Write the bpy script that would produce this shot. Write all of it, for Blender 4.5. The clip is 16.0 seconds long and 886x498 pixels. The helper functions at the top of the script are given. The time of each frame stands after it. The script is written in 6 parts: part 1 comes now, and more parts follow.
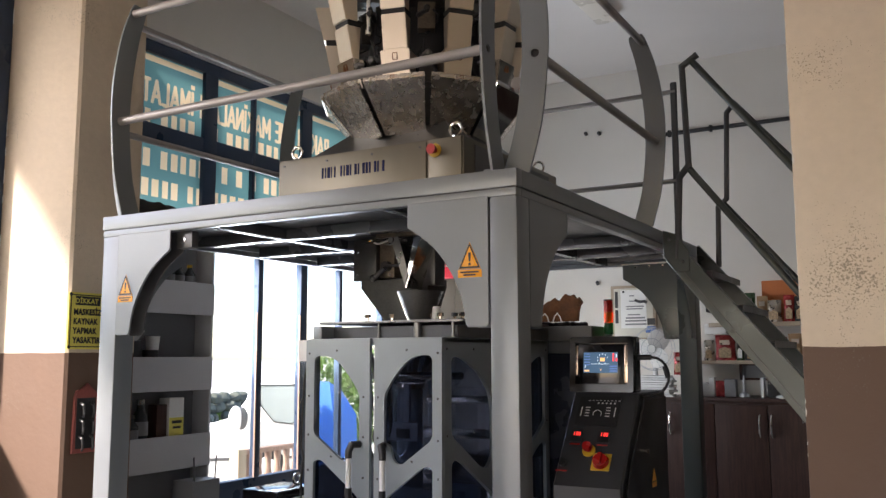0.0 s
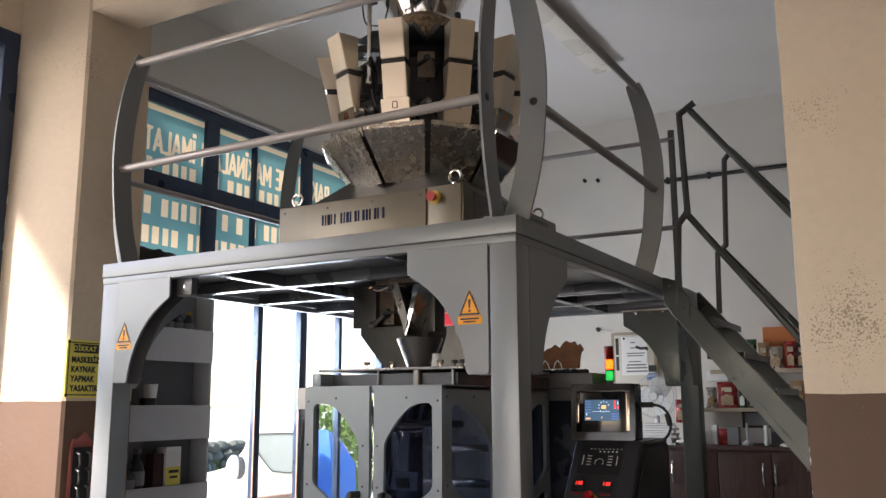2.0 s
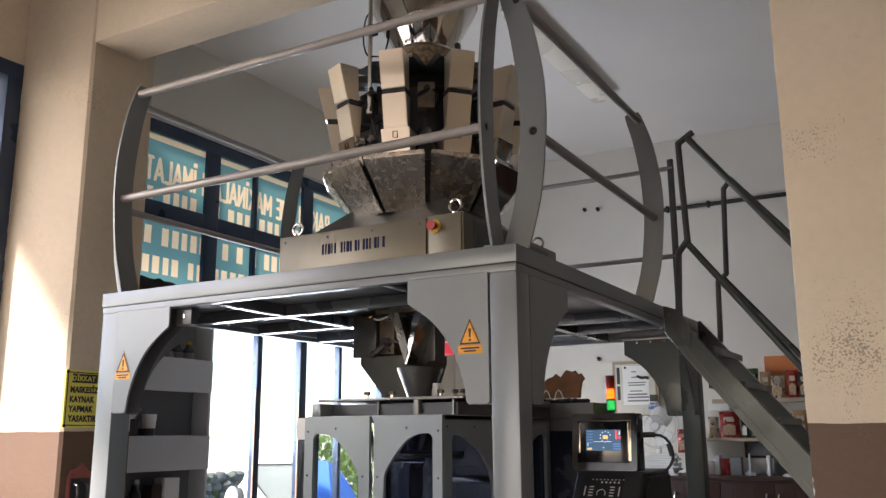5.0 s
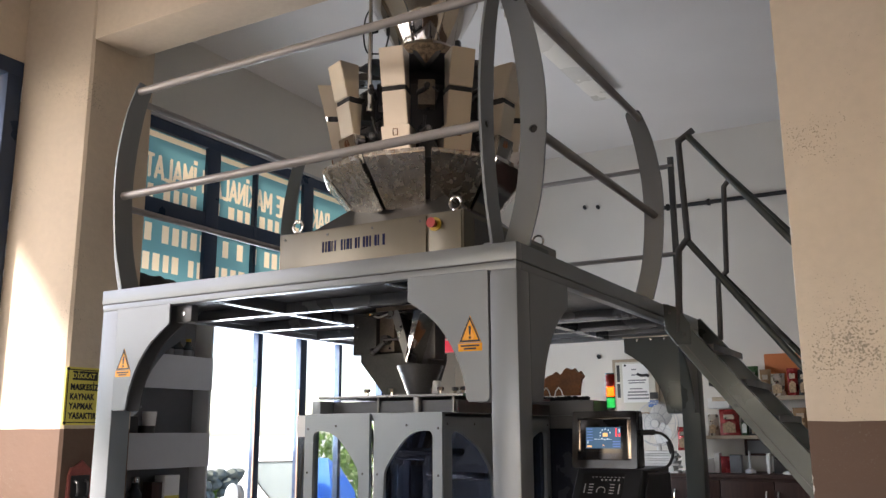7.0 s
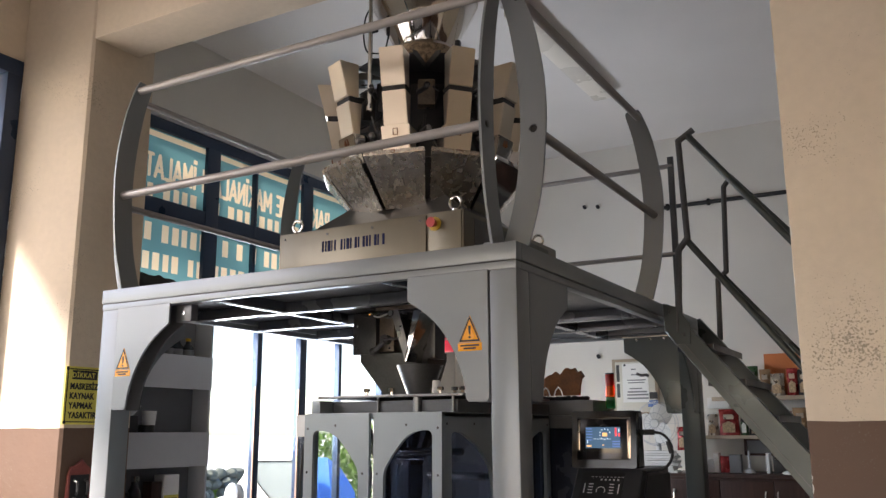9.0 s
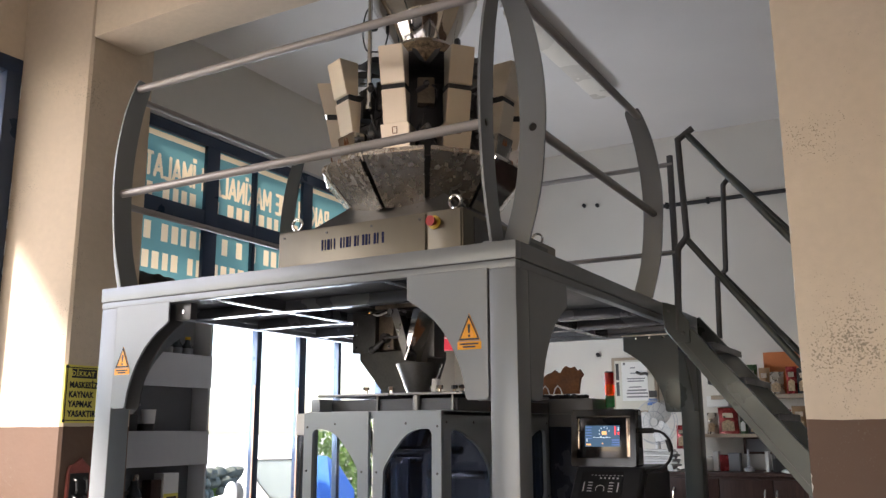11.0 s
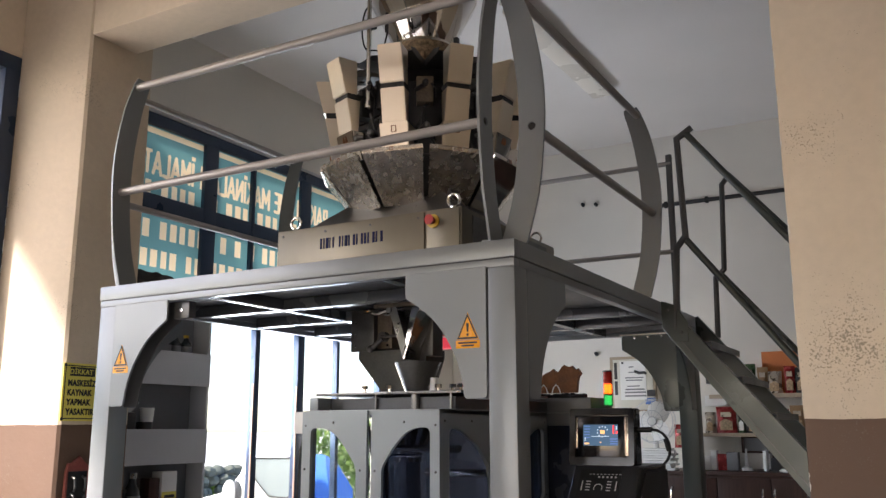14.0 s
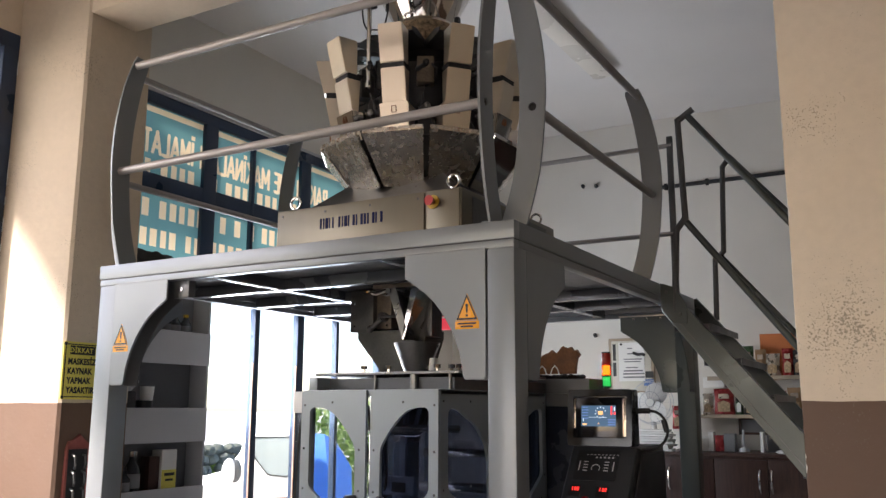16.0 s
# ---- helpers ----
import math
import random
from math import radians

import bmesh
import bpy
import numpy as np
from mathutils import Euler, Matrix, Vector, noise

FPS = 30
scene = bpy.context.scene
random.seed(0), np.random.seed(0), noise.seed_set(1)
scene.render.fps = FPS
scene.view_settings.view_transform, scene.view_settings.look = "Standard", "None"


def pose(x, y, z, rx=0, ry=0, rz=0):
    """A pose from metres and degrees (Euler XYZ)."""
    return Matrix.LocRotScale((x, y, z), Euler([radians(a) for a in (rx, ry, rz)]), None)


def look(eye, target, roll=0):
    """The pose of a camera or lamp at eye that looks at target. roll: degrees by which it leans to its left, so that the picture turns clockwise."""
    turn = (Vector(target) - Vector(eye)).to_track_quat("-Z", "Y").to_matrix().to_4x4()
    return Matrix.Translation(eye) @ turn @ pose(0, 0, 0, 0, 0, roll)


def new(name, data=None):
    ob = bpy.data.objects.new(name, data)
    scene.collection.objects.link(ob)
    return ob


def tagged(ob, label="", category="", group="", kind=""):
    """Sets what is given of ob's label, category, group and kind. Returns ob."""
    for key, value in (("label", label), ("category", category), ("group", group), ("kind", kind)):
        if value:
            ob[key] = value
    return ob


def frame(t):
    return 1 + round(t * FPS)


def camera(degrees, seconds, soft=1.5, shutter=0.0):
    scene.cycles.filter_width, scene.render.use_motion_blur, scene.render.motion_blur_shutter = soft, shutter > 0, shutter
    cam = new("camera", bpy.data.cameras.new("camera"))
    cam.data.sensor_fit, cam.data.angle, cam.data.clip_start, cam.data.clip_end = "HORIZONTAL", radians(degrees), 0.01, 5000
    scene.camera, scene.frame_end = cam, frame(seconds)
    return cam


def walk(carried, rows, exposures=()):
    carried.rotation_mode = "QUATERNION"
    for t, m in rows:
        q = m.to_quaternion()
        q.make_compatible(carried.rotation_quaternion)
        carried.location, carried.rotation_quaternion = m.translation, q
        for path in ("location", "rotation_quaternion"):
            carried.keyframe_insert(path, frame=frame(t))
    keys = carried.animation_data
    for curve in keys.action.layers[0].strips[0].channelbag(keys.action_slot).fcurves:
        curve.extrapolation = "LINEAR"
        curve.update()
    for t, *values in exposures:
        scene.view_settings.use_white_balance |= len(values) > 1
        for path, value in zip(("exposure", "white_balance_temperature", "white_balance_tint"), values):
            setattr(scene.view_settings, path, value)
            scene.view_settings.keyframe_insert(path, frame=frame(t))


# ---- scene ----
cam = camera(54.02, 16.0, soft=1.4)
EYE = (1.494, -3.220, 1.38)


def aim(yaw, pitch, roll):
    return pose(*EYE, 90 + pitch, 0, -yaw) @ pose(0, 0, 0, 0, 0, roll)


PATH = [
    (0.0, -29.798, 7.085, -0.191), (0.5, -29.795, 8.264, -0.222), (1.0, -29.789, 9.162, -0.236),
    (1.5, -29.779, 9.760, -0.269), (2.0, -29.773, 10.164, -0.278), (2.5, -29.765, 10.675, -0.332),
    (3.0, -29.747, 11.327, -0.319), (3.5, -29.760, 11.894, -0.317), (4.0, -29.776, 12.138, -0.362),
    (5.2, -29.775, 12.06, -0.34), (6.5, -29.772, 11.968, -0.320), (7.0, -29.786, 11.919, -0.303), (7.5, -29.793, 11.899, -0.267),
    (8.0, -29.785, 11.899, -0.270), (8.5, -29.775, 11.899, -0.249), (9.0, -29.773, 11.897, -0.256),
    (10.2, -29.75, 11.84, -0.254), (11.5, -29.721, 11.785, -0.251), (12.0, -29.703, 11.772, -0.196), (12.5, -29.696, 11.769, -0.193),
    (13.0, -29.675, 11.777, -0.200), (13.5, -29.657, 11.771, -0.164), (14.0, -29.650, 11.720, -0.165),
    (14.5, -29.636, 11.633, -0.103), (15.0, -29.633, 11.498, -0.027), (15.5, -29.615, 11.252, 0.056),
    (16.0, -29.629, 10.457, 0.134),
]
walk(cam, [(t, aim(y, p, r)) for t, y, p, r in PATH], exposures=[(0.0, 1.8, 6500, 20), (16.0, 1.8, 6500, 20)])

# ---- light ----
world = bpy.data.worlds.new("sky")
scene.world = world
world.use_nodes = True
wn = world.node_tree.nodes
sky = wn.new("ShaderNodeTexSky")
sky.sky_type, sky.sun_disc = "NISHITA", False
SUN_DIR = Vector((0.40, 0.72, -0.57)).normalized()  # the way the sunlight travels
sky.sun_elevation = math.asin(-SUN_DIR.z)
sky.sun_rotation = math.atan2(-SUN_DIR.x, -SUN_DIR.y)
wn["Background"].inputs["Strength"].default_value = 0.15
world.node_tree.links.new(sky.outputs["Color"], wn["Background"].inputs["Color"])

sun = new("sun", bpy.data.lights.new("sun", "SUN"))
sun.data.energy, sun.data.angle, sun.data.color = 5.0, radians(4.0), (1.0, 0.93, 0.82)
sun.matrix_world = look((0, 0, 0), SUN_DIR)


def window_light(name, eye, target, w, h, watts, color=(0.93, 0.97, 1.0)):
    """Area lamp at an opening, in place of the daylight that enters there."""
    lamp = new(name, bpy.data.lights.new(name, "AREA"))
    lamp.data.shape, lamp.data.size, lamp.data.size_y = "RECTANGLE", w, h
    lamp.data.energy, lamp.data.color = watts, color
    lamp.matrix_world = look(eye, target)
    return lamp


window_light("window_light_side", (-3.37, -1.75, 2.75), (0, -1.75, 2.2), 2.9, 1.7, 12, (1.0, 0.915, 0.80))
window_light("window_light_street", (-3.66, 2.50, 1.70), (0, 2.35, 2.35), 3.3, 0.95, 38, (0.80, 0.91, 1.0))
# weak fill from the unseen opening behind the camera
window_light("fill_light_front", (-0.6, -6.35, 1.9), (-0.6, 0, 1.9), 3.2, 2.4, 0.8, (1.0, 0.97, 0.93))


# ---- materials ----
def surf(name, col, rough=0.5, metal=0.0, var=0.12, scale=3.0, fine=90.0, bump=0.08, rvar=0.12, stretch=(1, 1, 1), col2=None, spec=0.5):
    """A surface with broad and fine variation of colour and gloss, and a fine relief."""
    m = bpy.data.materials.new(name)
    m.use_nodes = True
    n, l = m.node_tree.nodes, m.node_tree.links
    b = n["Principled BSDF"]
    tc, mp = n.new("ShaderNodeTexCoord"), n.new("ShaderNodeMapping")
    mp.inputs["Scale"].default_value = stretch
    l.new(tc.outputs["Object"], mp.inputs["Vector"])
    n1, n2 = n.new("ShaderNodeTexNoise"), n.new("ShaderNodeTexNoise")
    n1.inputs["Scale"].default_value, n1.inputs["Detail"].default_value = scale, 5
    n2.inputs["Scale"].default_value, n2.inputs["Detail"].default_value = fine, 3
    l.new(mp.outputs["Vector"], n1.inputs["Vector"])
    l.new(mp.outputs["Vector"], n2.inputs["Vector"])
    add = n.new("ShaderNodeMath")
    add.operation = "MULTIPLY_ADD"
    add.inputs[1].default_value = 0.35
    l.new(n2.outputs["Fac"], add.inputs[0])
    sc = n.new("ShaderNodeMath")
    sc.operation = "MULTIPLY"
    sc.inputs[1].default_value = 0.65
    l.new(n1.outputs["Fac"], sc.inputs[0])
    l.new(sc.outputs[0], add.inputs[2])
    ramp = n.new("ShaderNodeValToRGB")
    lo = col2 if col2 else tuple(c * (1 - var) for c in col)
    hi = tuple(min(1.0, c * (1 + var)) for c in col)
    ramp.color_ramp.elements[0].position, ramp.color_ramp.elements[0].color = 0.32, (*lo, 1)
    ramp.color_ramp.elements[1].position, ramp.color_ramp.elements[1].color = 0.66, (*hi, 1)
    l.new(add.outputs[0], ramp.inputs["Fac"])
    l.new(ramp.outputs["Color"], b.inputs["Base Color"])
    mr = n.new("ShaderNodeMapRange")
    mr.inputs["From Min"].default_value, mr.inputs["From Max"].default_value = 0.3, 0.7
    mr.inputs["To Min"].default_value, mr.inputs["To Max"].default_value = max(0.02, rough - rvar), min(1, rough + rvar)
    l.new(n1.outputs["Fac"], mr.inputs["Value"])
    l.new(mr.outputs[0], b.inputs["Roughness"])
    b.inputs["Metallic"].default_value = metal
    b.inputs["Specular IOR Level"].default_value = spec
    if bump:
        bp = n.new("ShaderNodeBump")
        bp.inputs["Strength"].default_value, bp.inputs["Distance"].default_value = bump, 0.01
        l.new(n2.outputs["Fac"], bp.inputs["Height"])
        l.new(bp.outputs["Normal"], b.inputs["Normal"])
    return m


def wall_paint(name, upper, lower, line):
    """Cream plaster paint over a brown dado, with mould specks and scuffs."""
    m = surf(name, upper, 0.75, 0, 0.07, 1.6, 26, 0.20, 0.08)
    n, l = m.node_tree.nodes, m.node_tree.links
    b = n["Principled BSDF"]
    top = b.inputs["Base Color"].links[0].from_socket
    geo, sep = n.new("ShaderNodeNewGeometry"), n.new("ShaderNodeSeparateXYZ")
    l.new(geo.outputs["Position"], sep.inputs[0])
    wob = n.new("ShaderNodeTexNoise")
    wob.inputs["Scale"].default_value = 9
    l.new(geo.outputs["Position"], wob.inputs["Vector"])
    ad = n.new("ShaderNodeMath")
    ad.operation = "MULTIPLY_ADD"
    ad.inputs[1].default_value = 0.012
    l.new(wob.outputs["Fac"], ad.inputs[0])
    l.new(sep.outputs["Z"], ad.inputs[2])
    lt = n.new("ShaderNodeMath")
    lt.operation = "LESS_THAN"
    lt.inputs[1].default_value = line + 0.006
    l.new(ad.outputs[0], lt.inputs[0])
    low = n.new("ShaderNodeMixRGB")
    low.inputs["Color1"].default_value = (*lower, 1)
    low.inputs["Color2"].default_value = (*[c * 0.8 for c in lower], 1)
    big = n.new("ShaderNodeTexNoise")
    big.inputs["Scale"].default_value, big.inputs["Detail"].default_value = 4.5, 6
    l.new(geo.outputs["Position"], big.inputs["Vector"])
    l.new(big.outputs["Fac"], low.inputs["Fac"])
    mix = n.new("ShaderNodeMixRGB")
    l.new(lt.outputs[0], mix.inputs["Fac"])
    l.new(top, mix.inputs["Color1"])
    l.new(low.outputs[0], mix.inputs["Color2"])
    # mould specks in cloudy patches
    sp = n.new("ShaderNodeTexNoise")
    sp.inputs["Scale"].default_value, sp.inputs["Detail"].default_value = 135, 5
    l.new(geo.outputs["Position"], sp.inputs["Vector"])
    pr = n.new("ShaderNodeMath")
    pr.operation = "MULTIPLY"
    pt = n.new("ShaderNodeTexNoise")
    pt.inputs["Scale"].default_value, pt.inputs["Detail"].default_value = 2.2, 3
    l.new(geo.outputs["Position"], pt.inputs["Vector"])
    l.new(sp.outputs["Fac"], pr.inputs[0])
    l.new(pt.outputs["Fac"], pr.inputs[1])
    # worst patch, by the corner of the worn pillar
    ds = n.new("ShaderNodeVectorMath")
    ds.operation = "DISTANCE"
    ds.inputs[1].default_value = (1.23 * 1.5, 0.08, 1.66 * 0.6)
    tall = n.new("ShaderNodeVectorMath")
    tall.operation = "MULTIPLY"
    tall.inputs[1].default_value = (1.5, 1.0, 0.6)
    l.new(geo.outputs["Position"], tall.inputs[0])
    l.new(tall.outputs["Vector"], ds.inputs[0])
    dm = n.new("ShaderNodeMapRange")
    dm.inputs["From Min"].default_value, dm.inputs["From Max"].default_value = 0.03, 0.34
    dm.inputs["To Min"].default_value, dm.inputs["To Max"].default_value = 0.098, 0.0
    l.new(ds.outputs["Value"], dm.inputs["Value"])
    pa = n.new("ShaderNodeMath")
    pa.operation = "ADD"
    l.new(pr.outputs[0], pa.inputs[0])
    l.new(dm.outputs[0], pa.inputs[1])
    rp = n.new("ShaderNodeValToRGB")
    rp.color_ramp.elements[0].position, rp.color_ramp.elements[1].position = 0.375, 0.45
    l.new(pa.outputs[0], rp.inputs["Fac"])
    dirt = n.new("ShaderNodeMixRGB")
    dirt.inputs["Color2"].default_value = (0.16, 0.13, 0.09, 1)
    fc = n.new("ShaderNodeMath")
    fc.operation = "MULTIPLY"
    fc.inputs[1].default_value = 0.7
    l.new(rp.outputs["Color"], fc.inputs[0])
    l.new(fc.outputs[0], dirt.inputs["Fac"])
    l.new(mix.outputs[0], dirt.inputs["Color1"])
    # chipped plaster along the pillar's corner
    cn = n.new("ShaderNodeTexNoise")
    cn.inputs["Scale"].default_value, cn.inputs["Detail"].default_value = 16, 3
    l.new(geo.outputs["Position"], cn.inputs["Vector"])
    ce = n.new("ShaderNodeMapRange")
    ce.inputs["From Min"].default_value, ce.inputs["From Max"].default_value = 0.53, 0.75
    ce.inputs["To Min"].default_value, ce.inputs["To Max"].default_value = 0.0, 0.011
    l.new(cn.outputs["Fac"], ce.inputs["Value"])
    cc = n.new("ShaderNodeMath")
    cc.operation = "COMPARE"
    cc.inputs[1].default_value = 1.058
    l.new(sep.outputs["X"], cc.inputs[0])
    l.new(ce.outputs[0], cc.inputs[2])
    chip = n.new("ShaderNodeMixRGB")
    chip.inputs["Color2"].default_value = (0.60, 0.57, 0.51, 1)
    l.new(cc.outputs[0], chip.inputs["Fac"])
    l.new(dirt.outputs[0], chip.inputs["Color1"])
    l.new(chip.outputs[0], b.inputs["Base Color"])
    return m


def glow(name, col, strength):
    m = bpy.data.materials.new(name)
    m.use_nodes = True
    b = m.node_tree.nodes["Principled BSDF"]
    b.inputs["Base Color"].default_value = (*col, 1)
    b.inputs["Emission Color"].default_value = (*col, 1)
    b.inputs["Emission Strength"].default_value = strength
    b.inputs["Roughness"].default_value = 0.3
    return m


def sheet(name, tint, gloss=0.06, rough=0.03):
    """A thin clear or tinted pane: light goes straight through, with a weak mirror image."""
    m = bpy.data.materials.new(name)
    m.use_nodes = True
    n, l = m.node_tree.nodes, m.node_tree.links
    n.remove(n["Principled BSDF"])
    tr, gl, mx, lw, mu = (n.new("ShaderNodeBsdfTransparent"), n.new("ShaderNodeBsdfGlossy"), n.new("ShaderNodeMixShader"),
                          n.new("ShaderNodeLayerWeight"), n.new("ShaderNodeMath"))
    tr.inputs["Color"].default_value = (*tint, 1)
    gl.inputs["Roughness"].default_value = rough
    lw.inputs["Blend"].default_value = 0.5
    pw = n.new("ShaderNodeMath")
    pw.operation = "POWER"
    pw.inputs[1].default_value = 5.5
    l.new(lw.outputs["Facing"], pw.inputs[0])
    mu.operation = "ADD"
    mu.inputs[1].default_value = gloss
    mu.use_clamp = True
    l.new(pw.outputs[0], mu.inputs[0])
    l.new(mu.outputs[0], mx.inputs["Fac"])
    l.new(tr.outputs[0], mx.inputs[1])
    l.new(gl.outputs[0], mx.inputs[2])
    l.new(mx.outputs[0], n["Material Output"].inputs["Surface"])
    return m


def film_print(name, col, share=0.6):
    """Printed vinyl on glass: part of the daylight comes through it, diffused."""
    m = bpy.data.materials.new(name)
    m.use_nodes = True
    n, l = m.node_tree.nodes, m.node_tree.links
    b = n["Principled BSDF"]
    b.inputs["Base Color"].default_value = (*col, 1)
    b.inputs["Roughness"].default_value = 0.35
    tl, mx = n.new("ShaderNodeBsdfTranslucent"), n.new("ShaderNodeMixShader")
    no = n.new("ShaderNodeTexNoise")
    no.inputs["Scale"].default_value = 2.0
    hs = n.new("ShaderNodeMixRGB")
    hs.inputs["Color1"].default_value = (*[c * 0.85 for c in col], 1)
    hs.inputs["Color2"].default_value = (*[min(1, c * 1.1) for c in col], 1)
    l.new(no.outputs["Fac"], hs.inputs["Fac"])
    l.new(hs.outputs[0], tl.inputs["Color"])
    mx.inputs["Fac"].default_value = share
    l.new(b.outputs[0], mx.inputs[1])
    l.new(tl.outputs[0], mx.inputs[2])
    l.new(mx.outputs[0], n["Material Output"].inputs["Surface"])
    return m


PLASTER = wall_paint("cream_plaster", (0.59, 0.495, 0.375), (0.13, 0.077, 0.049), 1.412)
CEIL = surf("white_ceiling", (0.72, 0.70, 0.68), 0.85, 0, 0.05, 1.2, 160, 0.15)
WALLGREY = surf("off_white_plaster", (0.70, 0.675, 0.62), 0.8, 0, 0.06, 1.4, 150, 0.15)
FLOOR = surf("warm_tile_floor", (0.33, 0.32, 0.30), 0.35, 0, 0.12, 2, 60, 0.05)
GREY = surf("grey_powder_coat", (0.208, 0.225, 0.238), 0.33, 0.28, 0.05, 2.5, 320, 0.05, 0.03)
# green-grey of the stairs; on the platform's rear it stands for shade
SGREY = surf("stair_and_rear_shade_coat", (0.074, 0.086, 0.082), 0.34, 0.35, 0.08, 3, 240, 0.04)
MGREY = surf("blue_grey_coat", (0.30, 0.34, 0.36), 0.3, 0.18, 0.04, 2.5, 320, 0.04, 0.015)
GREYD = surf("dark_grey_coat", (0.11, 0.112, 0.115), 0.42, 0.3, 0.08, 3, 260, 0.05)
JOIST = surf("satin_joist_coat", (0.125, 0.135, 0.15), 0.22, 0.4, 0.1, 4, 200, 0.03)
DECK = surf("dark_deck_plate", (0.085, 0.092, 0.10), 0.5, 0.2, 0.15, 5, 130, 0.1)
TUBE = surf("satin_tube_coat", (0.31, 0.29, 0.275), 0.42, 0.3, 0.05, 4, 200, 0.03)
STEEL = surf("brushed_stainless", (0.64, 0.58, 0.50), 0.11, 0.97, 0.06, 7, 240, 0.012, 0.06, (1, 1, 2))
PANEL = surf("satin_steel_panel", (0.165, 0.15, 0.118), 0.4, 0.75, 0.05, 4, 260, 0.015, 0.05, (4, 1, 1))
SATIN = surf("satin_stainless", (0.74, 0.66, 0.545), 0.33, 0.97, 0.03, 3, 240, 0.006, 0.008, (1, 1, 2))
STEELM = surf("mirror_stainless", (0.66, 0.64, 0.61), 0.07, 1.0, 0.03, 6, 50, 0.012, 0.02)
STEELD = surf("dimpled_stainless", (0.68, 0.62, 0.54), 0.27, 0.95, 0.04, 30, 160, 0.05, 0.012)
# dark steel, with the shade inside and under the weigher put into its colour
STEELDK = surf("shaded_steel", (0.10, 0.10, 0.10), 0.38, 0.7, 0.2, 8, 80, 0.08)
BLACK = surf("black_plastic", (0.018, 0.018, 0.02), 0.38, 0, 0.2, 8, 150, 0.04)
RUBBER = surf("black_rubber", (0.012, 0.012, 0.012), 0.6, 0, 0.2, 8, 150, 0.05)
NAVY = surf("navy_window_frame", (0.016, 0.035, 0.075), 0.35, 0.1, 0.15, 4, 160, 0.04)
GLASS = sheet("window_glass", (0.95, 0.98, 0.97), 0.02)
SMOKE = sheet("smoked_acrylic", (0.94, 0.95, 0.95), 0.03)
SMOKED = sheet("dark_smoked_acrylic", (0.30, 0.34, 0.44), 0.03)
TEAL = film_print("teal_vinyl", (0.15, 0.36, 0.37), 0.16)
CREAMV = film_print("cream_vinyl", (0.90, 0.74, 0.48), 0.19)
YELLOW = surf("yellow_sign", (0.74, 0.66, 0.12), 0.4, 0, 0.05, 5, 90, 0.02)
ORANGE = surf("orange_sticker", (0.85, 0.36, 0.02), 0.35, 0, 0.05, 5, 90, 0.02)
INK = surf("black_ink", (0.02, 0.02, 0.02), 0.45, 0, 0.1, 8, 90, 0.0)
PAPER = surf("white_paper", (0.80, 0.80, 0.78), 0.7, 0, 0.03, 6, 90, 0.02)
BLUEINK = surf("blue_ink", (0.010, 0.013, 0.06), 0.6, 0, 0.1, 8, 90, 0.0, spec=0.1)
RED = surf("red_plastic", (0.42, 0.02, 0.018), 0.35, 0, 0.08, 8, 90, 0.02)
YELP = surf("yellow_plastic", (0.55, 0.34, 0.02), 0.4, 0, 0.08, 8, 90, 0.02)
WOOD = surf("brown_wood_veneer", (0.045, 0.021, 0.016), 0.45, 0, 0.4, 4, 40, 0.05, 0.08, (14, 14, 1.2), None, 0.3)
LEATHER = surf("carved_brown_wood", (0.22, 0.085, 0.03), 0.6, 0, 0.35, 12, 60, 0.4)
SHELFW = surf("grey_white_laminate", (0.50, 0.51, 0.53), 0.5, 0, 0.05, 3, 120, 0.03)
SHELFD = surf("darker_grey", (0.20, 0.205, 0.215), 0.6, 0, 0.08, 3, 120, 0.03)
WHITE = surf("white_plastic", (0.78, 0.78, 0.76), 0.35, 0, 0.04, 4, 120, 0.02)
CHROME = surf("chrome", (0.75, 0.74, 0.72), 0.12, 1, 0.04, 6, 90, 0.0)


# ---- mesh building ----
def bm_new():
    return bmesh.new()


def box(bm, x0, x1, y0, y1, z0, z1, bev=0.0, m=None):
    r = bmesh.ops.create_cube(bm, size=1)
    vs = r["verts"]
    for v in vs:
        v.co = Vector(((x0 + x1) / 2 + v.co.x * (x1 - x0), (y0 + y1) / 2 + v.co.y * (y1 - y0), (z0 + z1) / 2 + v.co.z * (z1 - z0)))
    if m is not None:
        for v in vs:
            v.co = m @ v.co
    if bev:
        es = list({e for v in vs for e in v.link_edges})
        bmesh.ops.bevel(bm, geom=es, offset=bev, segments=2, affect="EDGES", profile=0.6)
    return bm


def rod(bm, p, q, r, seg=12, r2=None):
    p, q = Vector(p), Vector(q)
    d = q - p
    mt = Matrix.Translation((p + q) / 2) @ d.to_track_quat("Z", "Y").to_matrix().to_4x4()
    bmesh.ops.create_cone(bm, cap_ends=True, segments=seg, radius1=r, radius2=r if r2 is None else r2, depth=d.length, matrix=mt)
    return bm


def ball(bm, c, r, s=(1, 1, 1), seg=12):
    bmesh.ops.create_uvsphere(bm, u_segments=seg, v_segments=max(6, seg // 2 + 2), radius=r, matrix=Matrix.Translation(c) @ Matrix.Diagonal((*s, 1)))
    return bm


